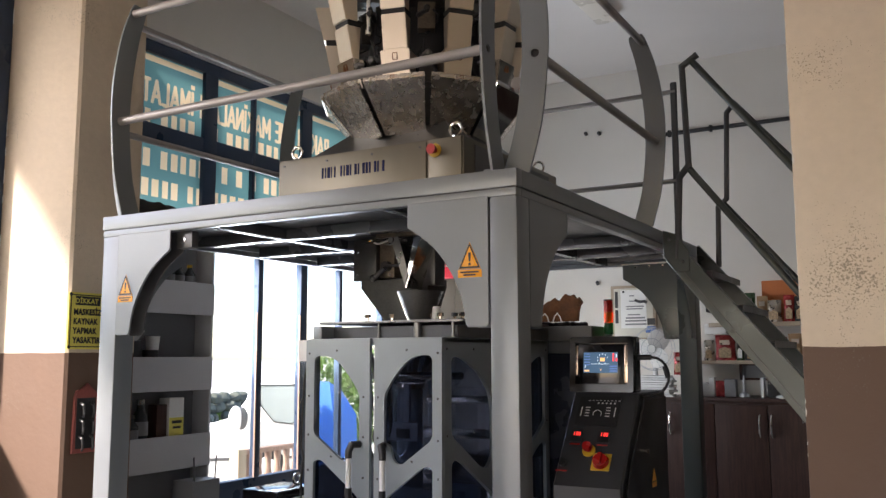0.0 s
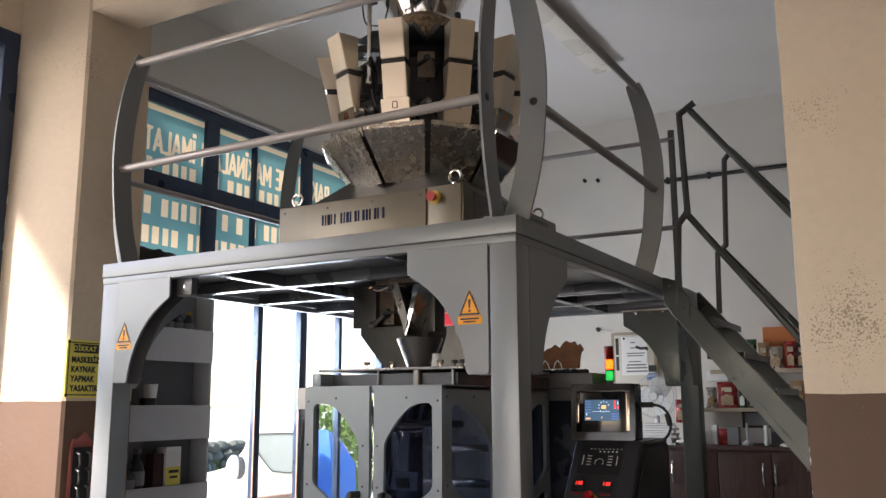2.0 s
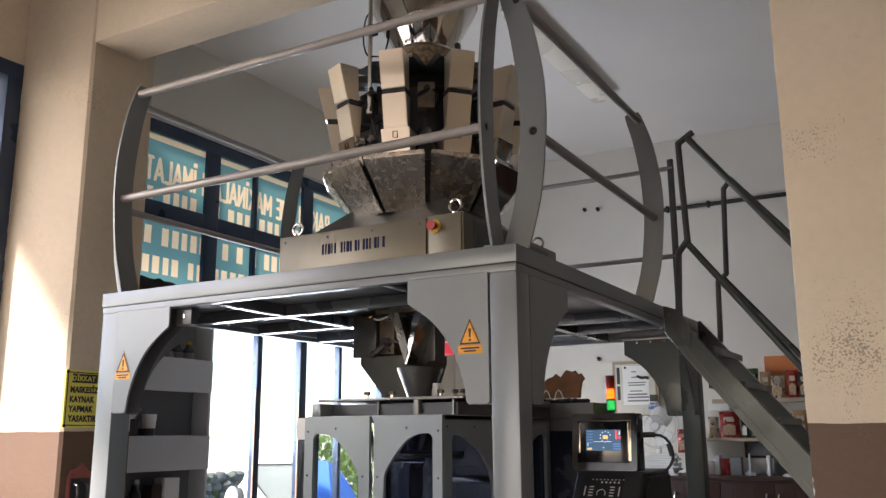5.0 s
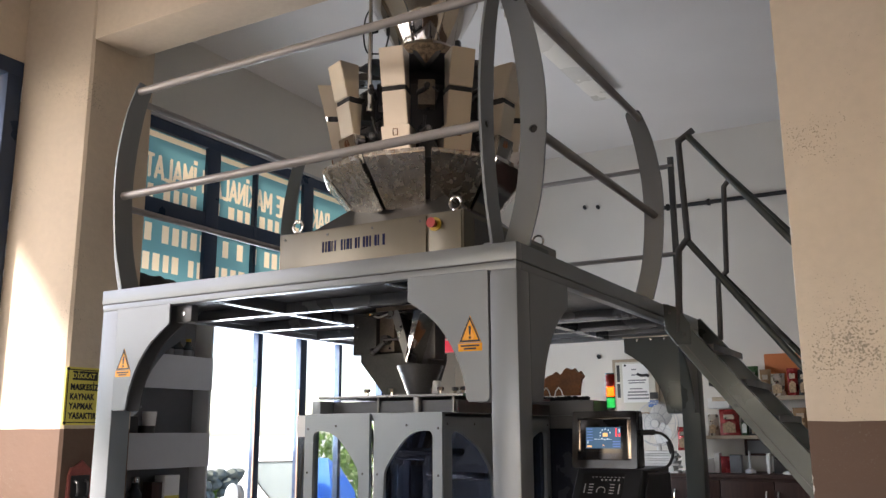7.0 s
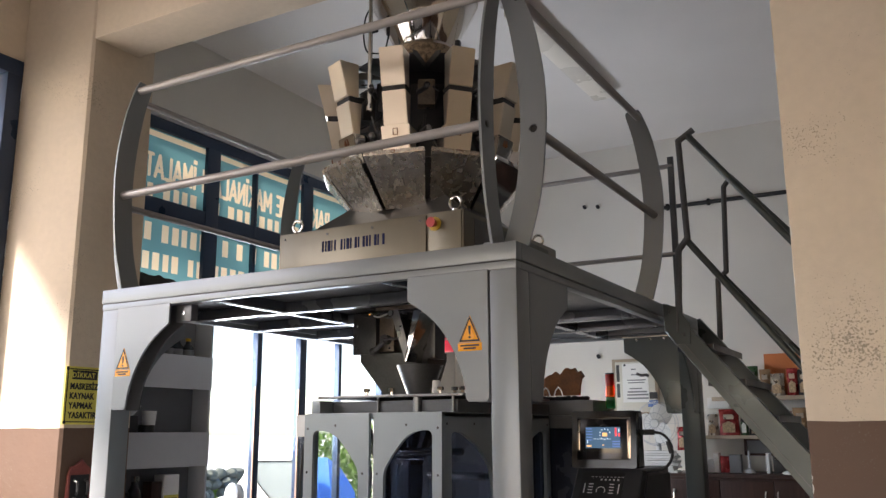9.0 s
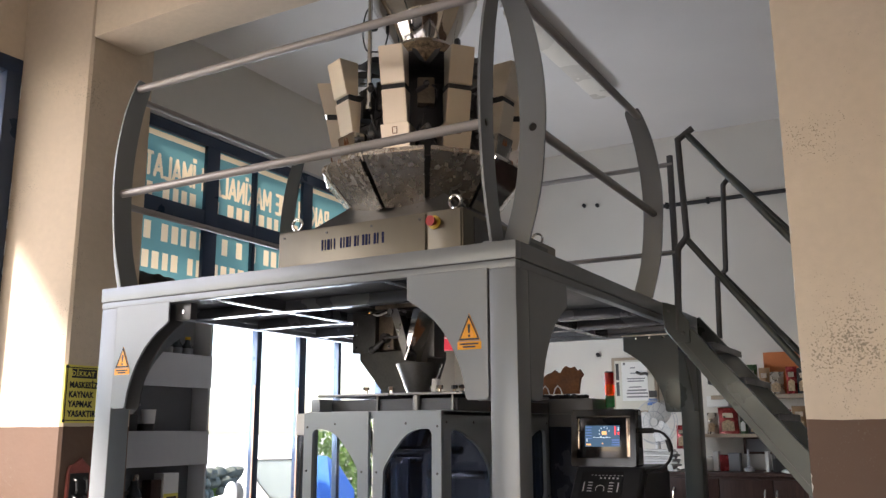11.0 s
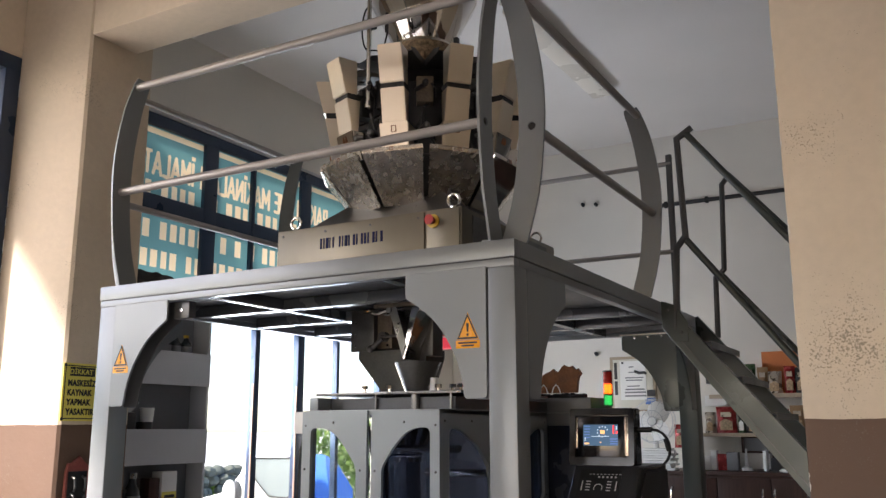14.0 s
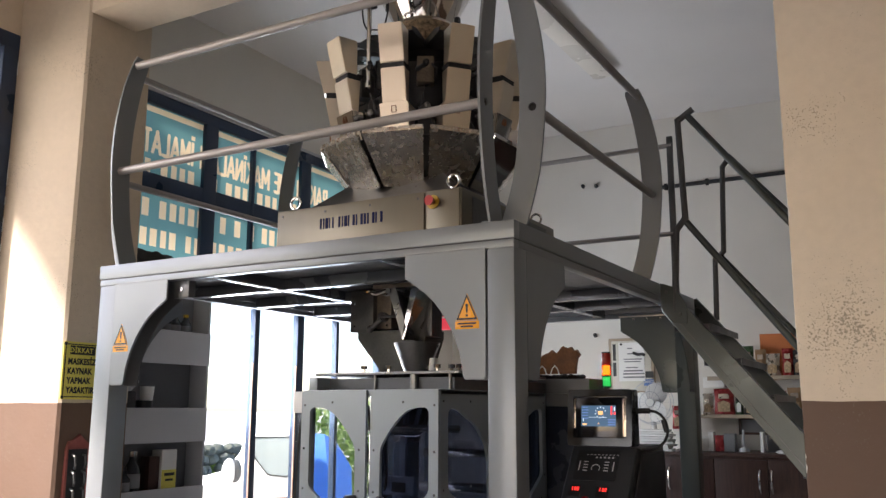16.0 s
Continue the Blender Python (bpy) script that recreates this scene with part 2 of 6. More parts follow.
def path_rod(bm, pts, r, seg=10):
    """One bent tube through pts."""
    P = [Vector(p) for p in pts]
    t0 = (P[1] - P[0]).normalized()
    u = t0.orthogonal().normalized()
    rings = []
    for i, p in enumerate(P):
        ta = (P[i] - P[i - 1]).normalized() if i else t0
        tb = (P[i + 1] - P[i]).normalized() if i + 1 < len(P) else ta
        t = (ta + tb).normalized() if (ta + tb).length > 1e-6 else ta
        u = (u - t * u.dot(t)).normalized()
        v = t.cross(u)
        k = 1 / max(0.5, t.dot(ta))
        rings.append([bm.verts.new(p + (u * math.cos(2 * math.pi * j / seg) + v * math.sin(2 * math.pi * j / seg)) * r * (1 + (k - 1) * 0.5)) for j in range(seg)])
    for x, y in zip(rings, rings[1:]):
        for j in range(seg):
            bm.faces.new((x[j], x[(j + 1) % seg], y[(j + 1) % seg], y[j]))
    bm.faces.new(rings[0][::-1])
    bm.faces.new(rings[-1])
    return bm


def slab(bm, pts, thick, m, bev=0.0):
    """A plate with the outline pts in the plane of m's x and y, thick along m's z (centred)."""
    lo = [bm.verts.new(m @ Vector((x, y, -thick / 2))) for x, y in pts]
    hi = [bm.verts.new(m @ Vector((x, y, thick / 2))) for x, y in pts]
    k = len(pts)
    f = [bm.faces.new(lo[::-1]), bm.faces.new(hi)]
    for i in range(k):
        f.append(bm.faces.new((lo[i], lo[(i + 1) % k], hi[(i + 1) % k], hi[i])))
    if bev:
        es = [e for fc in f[:2] for e in fc.edges]
        bmesh.ops.bevel(bm, geom=es, offset=bev, segments=1, affect="EDGES")
    return bm


def slab_hole(bm, pts, holes, thick, m):
    """A plate with holes: outline and holes as 2D loops, filled and given depth."""
    edges, fresh = [], []
    for loop in [pts, *holes]:
        vs = [bm.verts.new((x, y, -thick / 2)) for x, y in loop]
        fresh += vs
        edges += [bm.edges.new((vs[i], vs[(i + 1) % len(vs)])) for i in range(len(vs))]
    r = bmesh.ops.triangle_fill(bm, use_beauty=True, use_dissolve=False, edges=edges)
    faces = [g for g in r["geom"] if isinstance(g, bmesh.types.BMFace)]
    ex = bmesh.ops.extrude_face_region(bm, geom=faces)
    up = [g for g in ex["geom"] if isinstance(g, bmesh.types.BMVert)]
    for v in up:
        v.co.z += thick
    for v in fresh + up:
        v.co = m @ v.co
    return bm


def frustum(bm, c, rings, seg=24, cap=True):
    """Rings (radius, z) round the axis at c."""
    rows = []
    for r, z in rings:
        rows.append([bm.verts.new((c[0] + r * math.cos(2 * math.pi * i / seg), c[1] + r * math.sin(2 * math.pi * i / seg), z)) for i in range(seg)])
    for a, b in zip(rows, rows[1:]):
        for i in range(seg):
            bm.faces.new((a[i], a[(i + 1) % seg], b[(i + 1) % seg], b[i]))
    if cap:
        bm.faces.new(rows[0][::-1])
        bm.faces.new(rows[-1])
    return bm


XZ = Matrix(((1, 0, 0, 0), (0, 0, -1, 0), (0, 1, 0, 0), (0, 0, 0, 1)))  # plate upright, facing -y: x, y -> x, z
YZ = Matrix(((0, 0, 1, 0), (1, 0, 0, 0), (0, 1, 0, 0), (0, 0, 0, 1)))  # plate upright, facing +x: x, y -> y, z


def at_y(y):
    return Matrix.Translation((0, y, 0)) @ XZ


def at_x(x):
    return Matrix.Translation((x, 0, 0)) @ YZ


def finish(bm, name, material, smooth=True, off=None):
    bmesh.ops.recalc_face_normals(bm, faces=bm.faces)
    if off is not None:
        bmesh.ops.translate(bm, verts=bm.verts, vec=-Vector(off))
    me = bpy.data.meshes.new(name)
    bm.to_mesh(me)
    bm.free()
    me.materials.append(material)
    if smooth:
        me.shade_smooth()
        me.set_sharp_from_angle(angle=radians(32))
    return me


BASE = {}


def thing(name, at, label, category, group="", kind=""):
    ob = new(name)
    ob.empty_display_size = 0.1
    ob.location = at
    BASE[ob] = Vector(at)
    return tagged(ob, label, category, group, kind)


def part(name, bm, material, parent, label="", smooth=True):
    off = BASE[parent]
    ob = new(name, finish(bm, name, material, smooth, off))
    ob.parent = parent
    BASE[ob] = off
    return tagged(ob, label)


def solo(name, bm, material, label="", category="", group="", kind="", at=(0, 0, 0), smooth=True):
    ob = new(name, finish(bm, name, material, smooth, at))
    ob.location = at
    BASE[ob] = Vector(at)
    return tagged(ob, label, category, group, kind)


def structure(name, bm, material, label=""):
    return solo(name, bm, material, label, kind="structure", smooth=True)


def lettering(text, size, m, depth=0.002, align="CENTER", mirror=False, squeeze=1.0, bold=0.0):
    """Letters in the built-in font as a bmesh, in the plane of m's x and y."""
    cu = bpy.data.curves.new("letters", "FONT")
    cu.body, cu.size, cu.align_x, cu.extrude, cu.space_character = text, size, align, depth / 2, 1.08
    cu.resolution_u, cu.offset = 3, bold
    tmp = new("letters", cu)
    bpy.context.view_layer.update()
    me = bpy.data.meshes.new_from_object(tmp.evaluated_get(bpy.context.evaluated_depsgraph_get()))
    bm = bm_new()
    bm.from_mesh(me)
    bmesh.ops.remove_doubles(bm, verts=bm.verts, dist=1e-5)
    sx = -squeeze if mirror else squeeze
    bmesh.ops.transform(bm, verts=bm.verts, matrix=m @ Matrix.Diagonal((sx, 1, 1, 1)))
    bpy.data.objects.remove(tmp)
    return bm


def arc(cx, cy, r, a0, a1, n=10, ry=None):
    ry = r if ry is None else ry
    return [(cx + r * math.cos(radians(a0 + (a1 - a0) * i / n)), cy + ry * math.sin(radians(a0 + (a1 - a0) * i / n))) for i in range(n + 1)]


# ---- the room ----
XW, YB, ZC, YF, XR = -3.40, 5.60, 4.42, -6.5, 6.8
GZ = -3.45


def build_room():
    structure("floor", box(bm_new(), XW - 0.2, XR + 0.2, YF - 0.2, YB + 0.2, -0.15, 0), FLOOR, "warm beige tiled workshop floor")
    structure("ceiling", box(bm_new(), XW - 0.2, XR + 0.2, YF - 0.2, YB + 0.2, ZC, ZC + 0.2), CEIL, "painted white concrete ceiling")
    structure("wall_north", box(bm_new(), XW - 0.2, XR + 0.2, YB, YB + 0.2, 0, ZC), WALLGREY, "off-white plaster wall")
    # out of view, set far off so that little light bounces back
    structure("wall_east", box(bm_new(), XR, XR + 0.2, YF, YB, 0, ZC), PLASTER, "cream wall with a brown dado")
    bm = bm_new()  # street side, with a window and the long glazing
    box(bm, XW - 0.2, XW, YF, -3.25, 0, ZC)
    box(bm, XW - 0.2, XW, -3.25, -0.05, 0, 0.9)
    box(bm, XW - 0.2, XW, -3.25, -0.05, 3.70, ZC)
    box(bm, XW - 0.2, XW, -0.05, 0.72, 0, ZC)
    structure("wall_west_rear", box(box(bm_new(), XW - 0.2, XW, 0.72, 4.24, 3.72, ZC), XW - 0.2, XW, 4.24, YB, 0, ZC), WALLGREY, "grey plaster band over the glazing")
    structure("wall_west", bm, PLASTER, "cream plaster wall with tall windows")
    # out of view; the opening is made up to place the floor's sun patch
    bm = bm_new()
    box(bm, XW, -3.0, YF - 0.2, YF, 0, ZC)
    box(bm, 1.1, XR, YF - 0.2, YF, 0, ZC)
    box(bm, -3.0, 1.1, YF - 0.2, YF, 2.8, ZC)
    structure("wall_south", bm, PLASTER, "unseen cream wall with an opening sized to let sun in")
    # unseen slab, added only to cut the sun patch on pillar_1 lower
    structure("sun_blocker", box(bm_new(), XW - 0.85, XW - 0.2, YF, 0.60, 3.78, 3.92, 0.01), CEIL, "unseen white slab added to shade the pillar's sun patch")
    bm = bm_new()  # its face is splayed towards the window
    plan_a = [(XW + 0.002, -0.045), (-2.915, 0.078), (-2.90, 0.095), (-2.90, 0.56), (XW + 0.002, 0.56)]
    rings = [[bm.verts.new((a, b, z)) for a, b in plan_a] for z in (0, ZC)]
    for i in range(5):
        bm.faces.new((rings[0][i], rings[0][(i + 1) % 5], rings[1][(i + 1) % 5], rings[1][i]))
    bm.faces.new(rings[0][::-1])
    bm.faces.new(rings[1])
    structure("pillar_1", bm, PLASTER, "cream pillar with a brown dado")
    bm = bm_new()  # worn corners: uneven rings up the pillar
    rings, rn = [], random.Random(6)
    zs = [3.80 * i / 150 for i in range(151)]
    for z in zs:
        wear = 0.010 * max(0.0, noise.noise(Vector((z * 3.1, 1.7, 0)))) + 0.006 * max(0.0, noise.noise(Vector((z * 17, 4.2, 0)))) + 0.003 * rn.random()
        c = 0.006 + wear * (1.0 if 0.6 < z < 3.2 else 0.3)
        x0, x1, y0, y1 = 1.058, 1.75, 0.084, 0.60
        dx = 0.003 * noise.noise(Vector((0, z * 2.0, 3)))
        loop = [(x0 + dx, y0 + c), (x0 + dx + c * 0.35, y0 + c * 0.35), (x0 + dx + c, y0), (x1, y0), (x1, y1), (x0 + dx, y1)]
        rings.append([bm.verts.new((a, b, z)) for a, b in loop])
    for a, b in zip(rings, rings[1:]):
        for i in range(6):
            bm.faces.new((a[i], a[(i + 1) % 6], b[(i + 1) % 6], b[i]))
    bm.faces.new(rings[0][::-1])
    bm.faces.new(rings[-1])
    structure("pillar_2", bm, PLASTER, "worn cream pillar with mould specks and brown dado")
    bm = box(bm_new(), -2.899, XR, 0.082, 0.425, 3.80, ZC, 0.01)
    structure("ceiling_beam", bm, PLASTER, "cream plastered ceiling beam")


SIGN_TEXT = "PAKETLEME MAKİNALARI İMALATI"
# letter widths and strokes, in shares of the capital height
GLYPHS = {
    "P": (0.5, [(0, 0, 0, 1), (0, 1, 0.45, 0.95), (0.45, 0.95, 0.45, 0.5), (0.45, 0.5, 0, 0.45)]),
    "A": (0.75, [(0, 0, 0.37, 1), (0.37, 1, 0.75, 0), (0.14, 0.3, 0.6, 0.3)]),
    "K": (0.6, [(0, 0, 0, 1), (0, 0.4, 0.55, 1), (0.15, 0.55, 0.6, 0)]),
    "E": (0.5, [(0, 0, 0, 1), (0, 1, 0.5, 1), (0, 0.5, 0.45, 0.5), (0, 0, 0.5, 0)]),
    "T": (0.6, [(0.3, 0, 0.3, 1), (0, 1, 0.6, 1)]),
    "L": (0.5, [(0, 0, 0, 1), (0, 0, 0.5, 0)]),
    "M": (0.8, [(0, 0, 0, 1), (0, 1, 0.4, 0.3), (0.4, 0.3, 0.8, 1), (0.8, 1, 0.8, 0)]),
    "N": (0.65, [(0, 0, 0, 1), (0, 1, 0.65, 0), (0.65, 0, 0.65, 1)]),
    "R": (0.6, [(0, 0, 0, 1), (0, 1, 0.5, 0.95), (0.5, 0.95, 0.5, 0.52), (0.5, 0.52, 0, 0.48), (0.25, 0.48, 0.6, 0)]),
    "I": (0.1, [(0.05, 0, 0.05, 1)]),
    "İ": (0.1, [(0.05, 0, 0.05, 1)]),
    " ": (0.25, []),
}


def build_glazing():
    w = thing("window_1", (GZ, 0.72, 0), "tall navy metal glazing with mirrored sign film", "window", kind="structure")
    bars = [(0.72, 0.80, 0, 3.72), (1.60, 1.74, 2.3, 3.72), (2.15, 2.19, 2.3, 3.6), (2.80, 2.94, 2.3, 3.72), (3.5, 3.56, 2.3, 3.6), (4.1, 4.24, 0, 3.72)]
    bars += [(2.275, 2.335, 0, 2.3), (2.83, 2.92, 0, 2.3), (3.40, 3.445, 0, 2.3), (1.50, 1.56, 0, 2.3)]
    for a, b, z0, z1 in bars:
        g = 0.03 if z1 < 2.5 else 0.04
        part("window_frame", box(bm_new(), GZ - g, GZ + g, a, b, z0, z1, 0.006), NAVY, w)
    for a, b, g in [(3.61, 3.70, 0.042), (2.965, 3.085, 0.036), (2.22, 2.36, 0.042), (0.0, 0.42, 0.036)]:
        part("window_frame", box(bm_new(), GZ - g, GZ + g, 0.72, 4.24, a, b, 0.006), NAVY, w)
    part("trim", box(bm_new(), GZ - 0.03, GZ + 0.055, 0.72, 4.24, 3.70, 3.72), SHELFW, w, "pale aluminium trim")
    for a, b in ((0.80, 1.50), (1.56, 2.275), (2.335, 2.83), (2.92, 3.40), (3.445, 4.1)):
        pane = part("pane", box(bm_new(), GZ - 0.003, GZ + 0.003, a, b, 0.42, 2.22), GLASS, w, "clear glass pane")
        pane.visible_shadow = False
    # door edge strips of brown wood
    for y in (2.269, 2.824):
        part("edge_strip", box(bm_new(), GZ + 0.016, GZ + 0.031, y - 0.004, y + 0.005, 0.42, 1.75), FENCE, w, "brown wooden edge strip")
    # printed film: teal round the mirrored bold letters and the bars
    step, cap, base, thick = 0.005, 0.165, 3.252, 0.0145
    strokes, dots = [], []
    wide = sum(GLYPHS[ch][0] for ch in SIGN_TEXT) + 0.30 * (len(SIGN_TEXT) - 1)
    k, pen = 2.24 / wide, 3.22
    for ch in SIGN_TEXT:
        gw, segs = GLYPHS[ch]
        strokes += [(pen - p * k, base + q * cap, pen - u * k, base + v * cap) for p, q, u, v in segs]
        if ch == "İ":
            dots.append((pen - 0.02 - gw * k / 2, pen + 0.02 - gw * k / 2, base + cap * 1.18, base + cap * 1.38))
        pen -= (gw + 0.30) * k
    rnd = random.Random(4)
    rects = [(0.84, 4.1, 3.555, 3.60), *dots]
    for z, h in ((3.092, 0.105), (2.765, 0.135), (2.55, 0.13)):
        y = 0.95
        while y < 3.95:
            wd = rnd.choice((0.055, 0.065, 0.07))
            rects.append((y, y + wd, z, z + h))
            y += wd + rnd.choice((0.03, 0.035, 0.10))
    ny, nz = int((4.15 - 0.80) / step), int((3.615 - 2.34) / step)
    gy, gz = np.meshgrid(0.80 + (np.arange(ny) + 0.5) * step, 2.34 + (np.arange(nz) + 0.5) * step)
    lit = np.zeros(gy.shape, bool)
    for p, q, u, v in strokes:
        d2 = max((u - p) ** 2 + (v - q) ** 2, 1e-9)
        f = np.clip(((gy - p) * (u - p) + (gz - q) * (v - q)) / d2, 0, 1)
        lit |= np.hypot(gy - p - f * (u - p), gz - q - f * (v - q)) < thick
    for r in rects:
        lit |= (gy > r[0]) & (gy < r[1]) & (gz > r[2]) & (gz < r[3])
    film, flat = bm_new(), bm_new()
    for j in range(nz):
        i = 0
        while i < ny:
            e = i
            while e < ny and lit[j, e] == lit[j, i]:
                e += 1
            target = flat if lit[j, i] else film
            q = [(0.80 + i * step, 2.34 + j * step), (0.80 + e * step, 2.34 + j * step), (0.80 + e * step, 2.34 + (j + 1) * step), (0.80 + i * step, 2.34 + (j + 1) * step)]
            target.faces.new([target.verts.new((GZ + 0.006, a, c)) for a, c in q])
            i = e
    part("sign_film", film, TEAL, w, "teal printed window film", smooth=False)
    part("sign_letters", flat, CREAMV, w, "cream mirrored letters and bars", smooth=False)
    # front window beside the camera
    rg = random.Random(9)
    jag = [(-0.052, 0.9 + i * 0.07) for i in range(41)] + [(-0.045 + 0.04 * rg.random() ** 2, 3.7 - i * 0.07) for i in range(41)]
    f = thing("window_2", (GZ, -1.6, 0.9), "navy metal window with a chipped reveal", "window", kind="structure")
    for a, b in ((-3.25, -3.15), (-2.2, -2.1), (-1.15, -1.05), (-0.15, -0.05)):
        part("window_frame", box(bm_new(), GZ - 0.04, GZ + 0.06, a, b, 0.9, 3.70, 0.005), NAVY, f)
    part("chipped_reveal", slab(bm_new(), jag, 0.003, at_x(XW + 0.002)), WORN, f, "broken plaster edge")
    for i in range(34):
        z = 0.95 + i * 0.081 + rg.uniform(-0.02, 0.02)
        y = rg.uniform(-0.046, -0.018)
        hh, ww = rg.uniform(0.02, 0.05), rg.uniform(0.006, 0.016)
        part("plaster_chip", slab(bm_new(), [(y - ww, z - hh), (y + ww * 0.4, z - hh * 0.7), (y + ww, z + hh * 0.2), (y + ww * 0.2, z + hh), (y - ww * 0.8, z + hh * 0.5)], 0.004, at_x(XW + 0.0055)), PAPER, f)
    for a, b in ((0.9, 1.0), (3.60, 3.70)):
        part("window_frame", box(bm_new(), GZ - 0.04, GZ + 0.062, -3.25, -0.05, a, b, 0.005), NAVY, f)


# ---- steel platform ----
H = 2.164
PW, PD = 2.53, 3.08


def ease(pts, n=4):
    """A smooth line through pts (Catmull-Rom)."""
    out = []
    p = [Vector(a) for a in ([pts[0]] + list(pts) + [pts[-1]])]
    for i in range(1, len(p) - 2):
        for k in range(n):
            t = k / n
            a, b, c, d = p[i - 1], p[i], p[i + 1], p[i + 2]
            out.append(tuple(0.5 * (2 * b + (c - a) * t + (2 * a - 5 * b + 4 * c - d) * t * t + (3 * b - a - 3 * c + d) * t ** 3)))
    out.append(tuple(pts[-1]))
    return out


GUSSET = [(0.0, 2.052), (0.40, 2.052)] + ease([(0.40, 1.945), (0.33, 1.90), (0.262, 1.846), (0.20, 1.77), (0.151, 1.682), (0.12, 1.59), (0.109, 1.514)]) + [(0.10, 1.502), (0.012, 1.502), (0.0, 1.514)]


def hoop_outline():
    """Side plate of the guard rail: outwards (x) and up (y)."""
    outer = ease([(0.0, 0.0), (0.06, 0.22), (0.088, 0.45), (0.096, 0.62), (0.085, 0.80), (0.045, 1.02), (-0.012, 1.19)])
    inner = ease([(-0.10, 1.215), (-0.115, 1.19), (-0.075, 1.03), (-0.04, 0.80), (-0.028, 0.60), (-0.035, 0.42), (-0.065, 0.20), (-0.125, 0.0)])
    return outer + [(-0.03, 1.222)] + inner


def build_platform():
    p = thing("steel_platform", (-PW / 2, PD / 2, 0), "grey painted steel platform with curved guard rails", "platform")
    for x in (-PW, -0.128):
        for y in (0.0, PD - 0.13):
            # rear posts take the darker coat: the shade back there is in the colour
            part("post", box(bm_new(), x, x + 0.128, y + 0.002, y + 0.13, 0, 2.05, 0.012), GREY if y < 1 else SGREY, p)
            part("foot_plate", box(bm_new(), x - 0.03, x + 0.158, y - 0.028, y + 0.16, 0, 0.015, 0.003), GREYD, p)
    # perimeter channels: upper band proud of the lower one
    for z0, z1, o in ((2.084, H - 0.004, 0.004), (2.046, 2.080, 0.0)):
        part("fascia", box(bm_new(), -PW - o, o, -o, 0.05, z0, z1, 0.004), GREY, p)
        part("fascia", box(bm_new(), -PW - o, o, PD - 0.05, PD + o, z0, z1, 0.004), GREY, p)
        part("fascia", box(bm_new(), -0.05, o, 0.051, PD - 0.051, z0, z1, 0.004), GREY, p)
        part("fascia", box(bm_new(), -PW - o, -PW + 0.05, 0.051, PD - 0.051, z0, z1, 0.004), GREY, p)
    part("seam", box(bm_new(), -PW + 0.004, -0.004, 0.004, 0.04, 2.079, 2.085), BLACK, p)
    part("seam", box(bm_new(), -0.04, -0.004, 0.044, PD - 0.01, 2.079, 2.085), BLACK, p)
    # corner gussets
    for x, s, ys in ((-0.130, -1, (-0.004, PD - 0.10)), (-PW + 0.130, 1, (-0.004,))):
        for y in ys:
            pts = [(x + s * a, z) for a, z in GUSSET]
            # rear gussets are darkened by colour for the shade, like the rear posts
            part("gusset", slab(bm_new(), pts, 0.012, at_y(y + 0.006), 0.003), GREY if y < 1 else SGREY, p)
            back = [(x + s * a * 0.995, z) for a, z in GUSSET]
            part("gusset", slab(bm_new(), back, 0.006, at_y(y + 0.10)), GREYD, p)
            if y > 1:
                for xb in (0.10, 0.20, 0.30):
                    part("bolt", ball(bm_new(), (x + s * xb, y - 0.002, 2.03), 0.011, (1, 0.6, 1), 8), CHROME, p)
                # pale steel strip in place of the light reflected along the flange
                part("flange_glint", box(bm_new(), x - 0.40, x - 0.02, y - 0.035, y - 0.001, 2.046, 2.054, 0.001), SATIN, p, "bright strip standing for the reflection on the flange")
    for y, s in ((0.132, 1), (PD - 0.132, -1)):
        for x in ((-0.004, -PW + 0.05) if s > 0 else (-0.004,)):
            pts = [(y + s * a * 1.09, z) for a, z in GUSSET]
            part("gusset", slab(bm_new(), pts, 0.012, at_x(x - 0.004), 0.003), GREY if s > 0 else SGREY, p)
    # joists and deck
    for y in (0.62, 1.22, 1.85, 2.40):
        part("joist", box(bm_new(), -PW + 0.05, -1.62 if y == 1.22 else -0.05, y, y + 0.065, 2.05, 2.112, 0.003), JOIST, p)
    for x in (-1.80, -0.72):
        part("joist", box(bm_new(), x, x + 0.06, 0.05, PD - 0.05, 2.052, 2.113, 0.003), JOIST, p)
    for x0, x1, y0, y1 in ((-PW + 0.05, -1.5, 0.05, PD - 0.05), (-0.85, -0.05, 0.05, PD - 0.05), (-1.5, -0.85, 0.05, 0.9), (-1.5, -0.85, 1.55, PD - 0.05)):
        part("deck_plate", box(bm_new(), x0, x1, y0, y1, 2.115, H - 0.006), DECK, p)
    part("bracket", box(bm_new(), -2.01, -1.90, 0.052, 0.10, 1.955, 2.045, 0.004), GREYD, p)
    part("bolt", rod(bm_new(), (-1.955, 0.046, 2.0), (-1.955, 0.06, 2.0), 0.012, 8), CHROME, p)
    # guard rail plates
    ho = hoop_outline()
    holes = [(0.034, 0.520), (-0.032, 1.165)]

    def circ(c, r):
        return [(c[0] + r * math.cos(a), c[1] + r * math.sin(a)) for a in [2 * math.pi * i / 14 for i in range(14)]]

    def plate(m):
        bm = slab_hole(bm_new(), ho, [circ(h, 0.019) for h in holes], 0.012, m)
        part("rail_plate", bm, GREY, p)

    z = Matrix.Translation((0, 0, H))
    south = Matrix(((0, 0, 1, 0), (-1, 0, 0, 0), (0, 1, 0, 0), (0, 0, 0, 1)))
    east = Matrix(((1, 0, 0, 0), (0, 0, -1, 0), (0, 1, 0, 0), (0, 0, 0, 1)))
    west = Matrix(((-1, 0, 0, 0), (0, 0, 1, 0), (0, 1, 0, 0), (0, 0, 0, 1)))
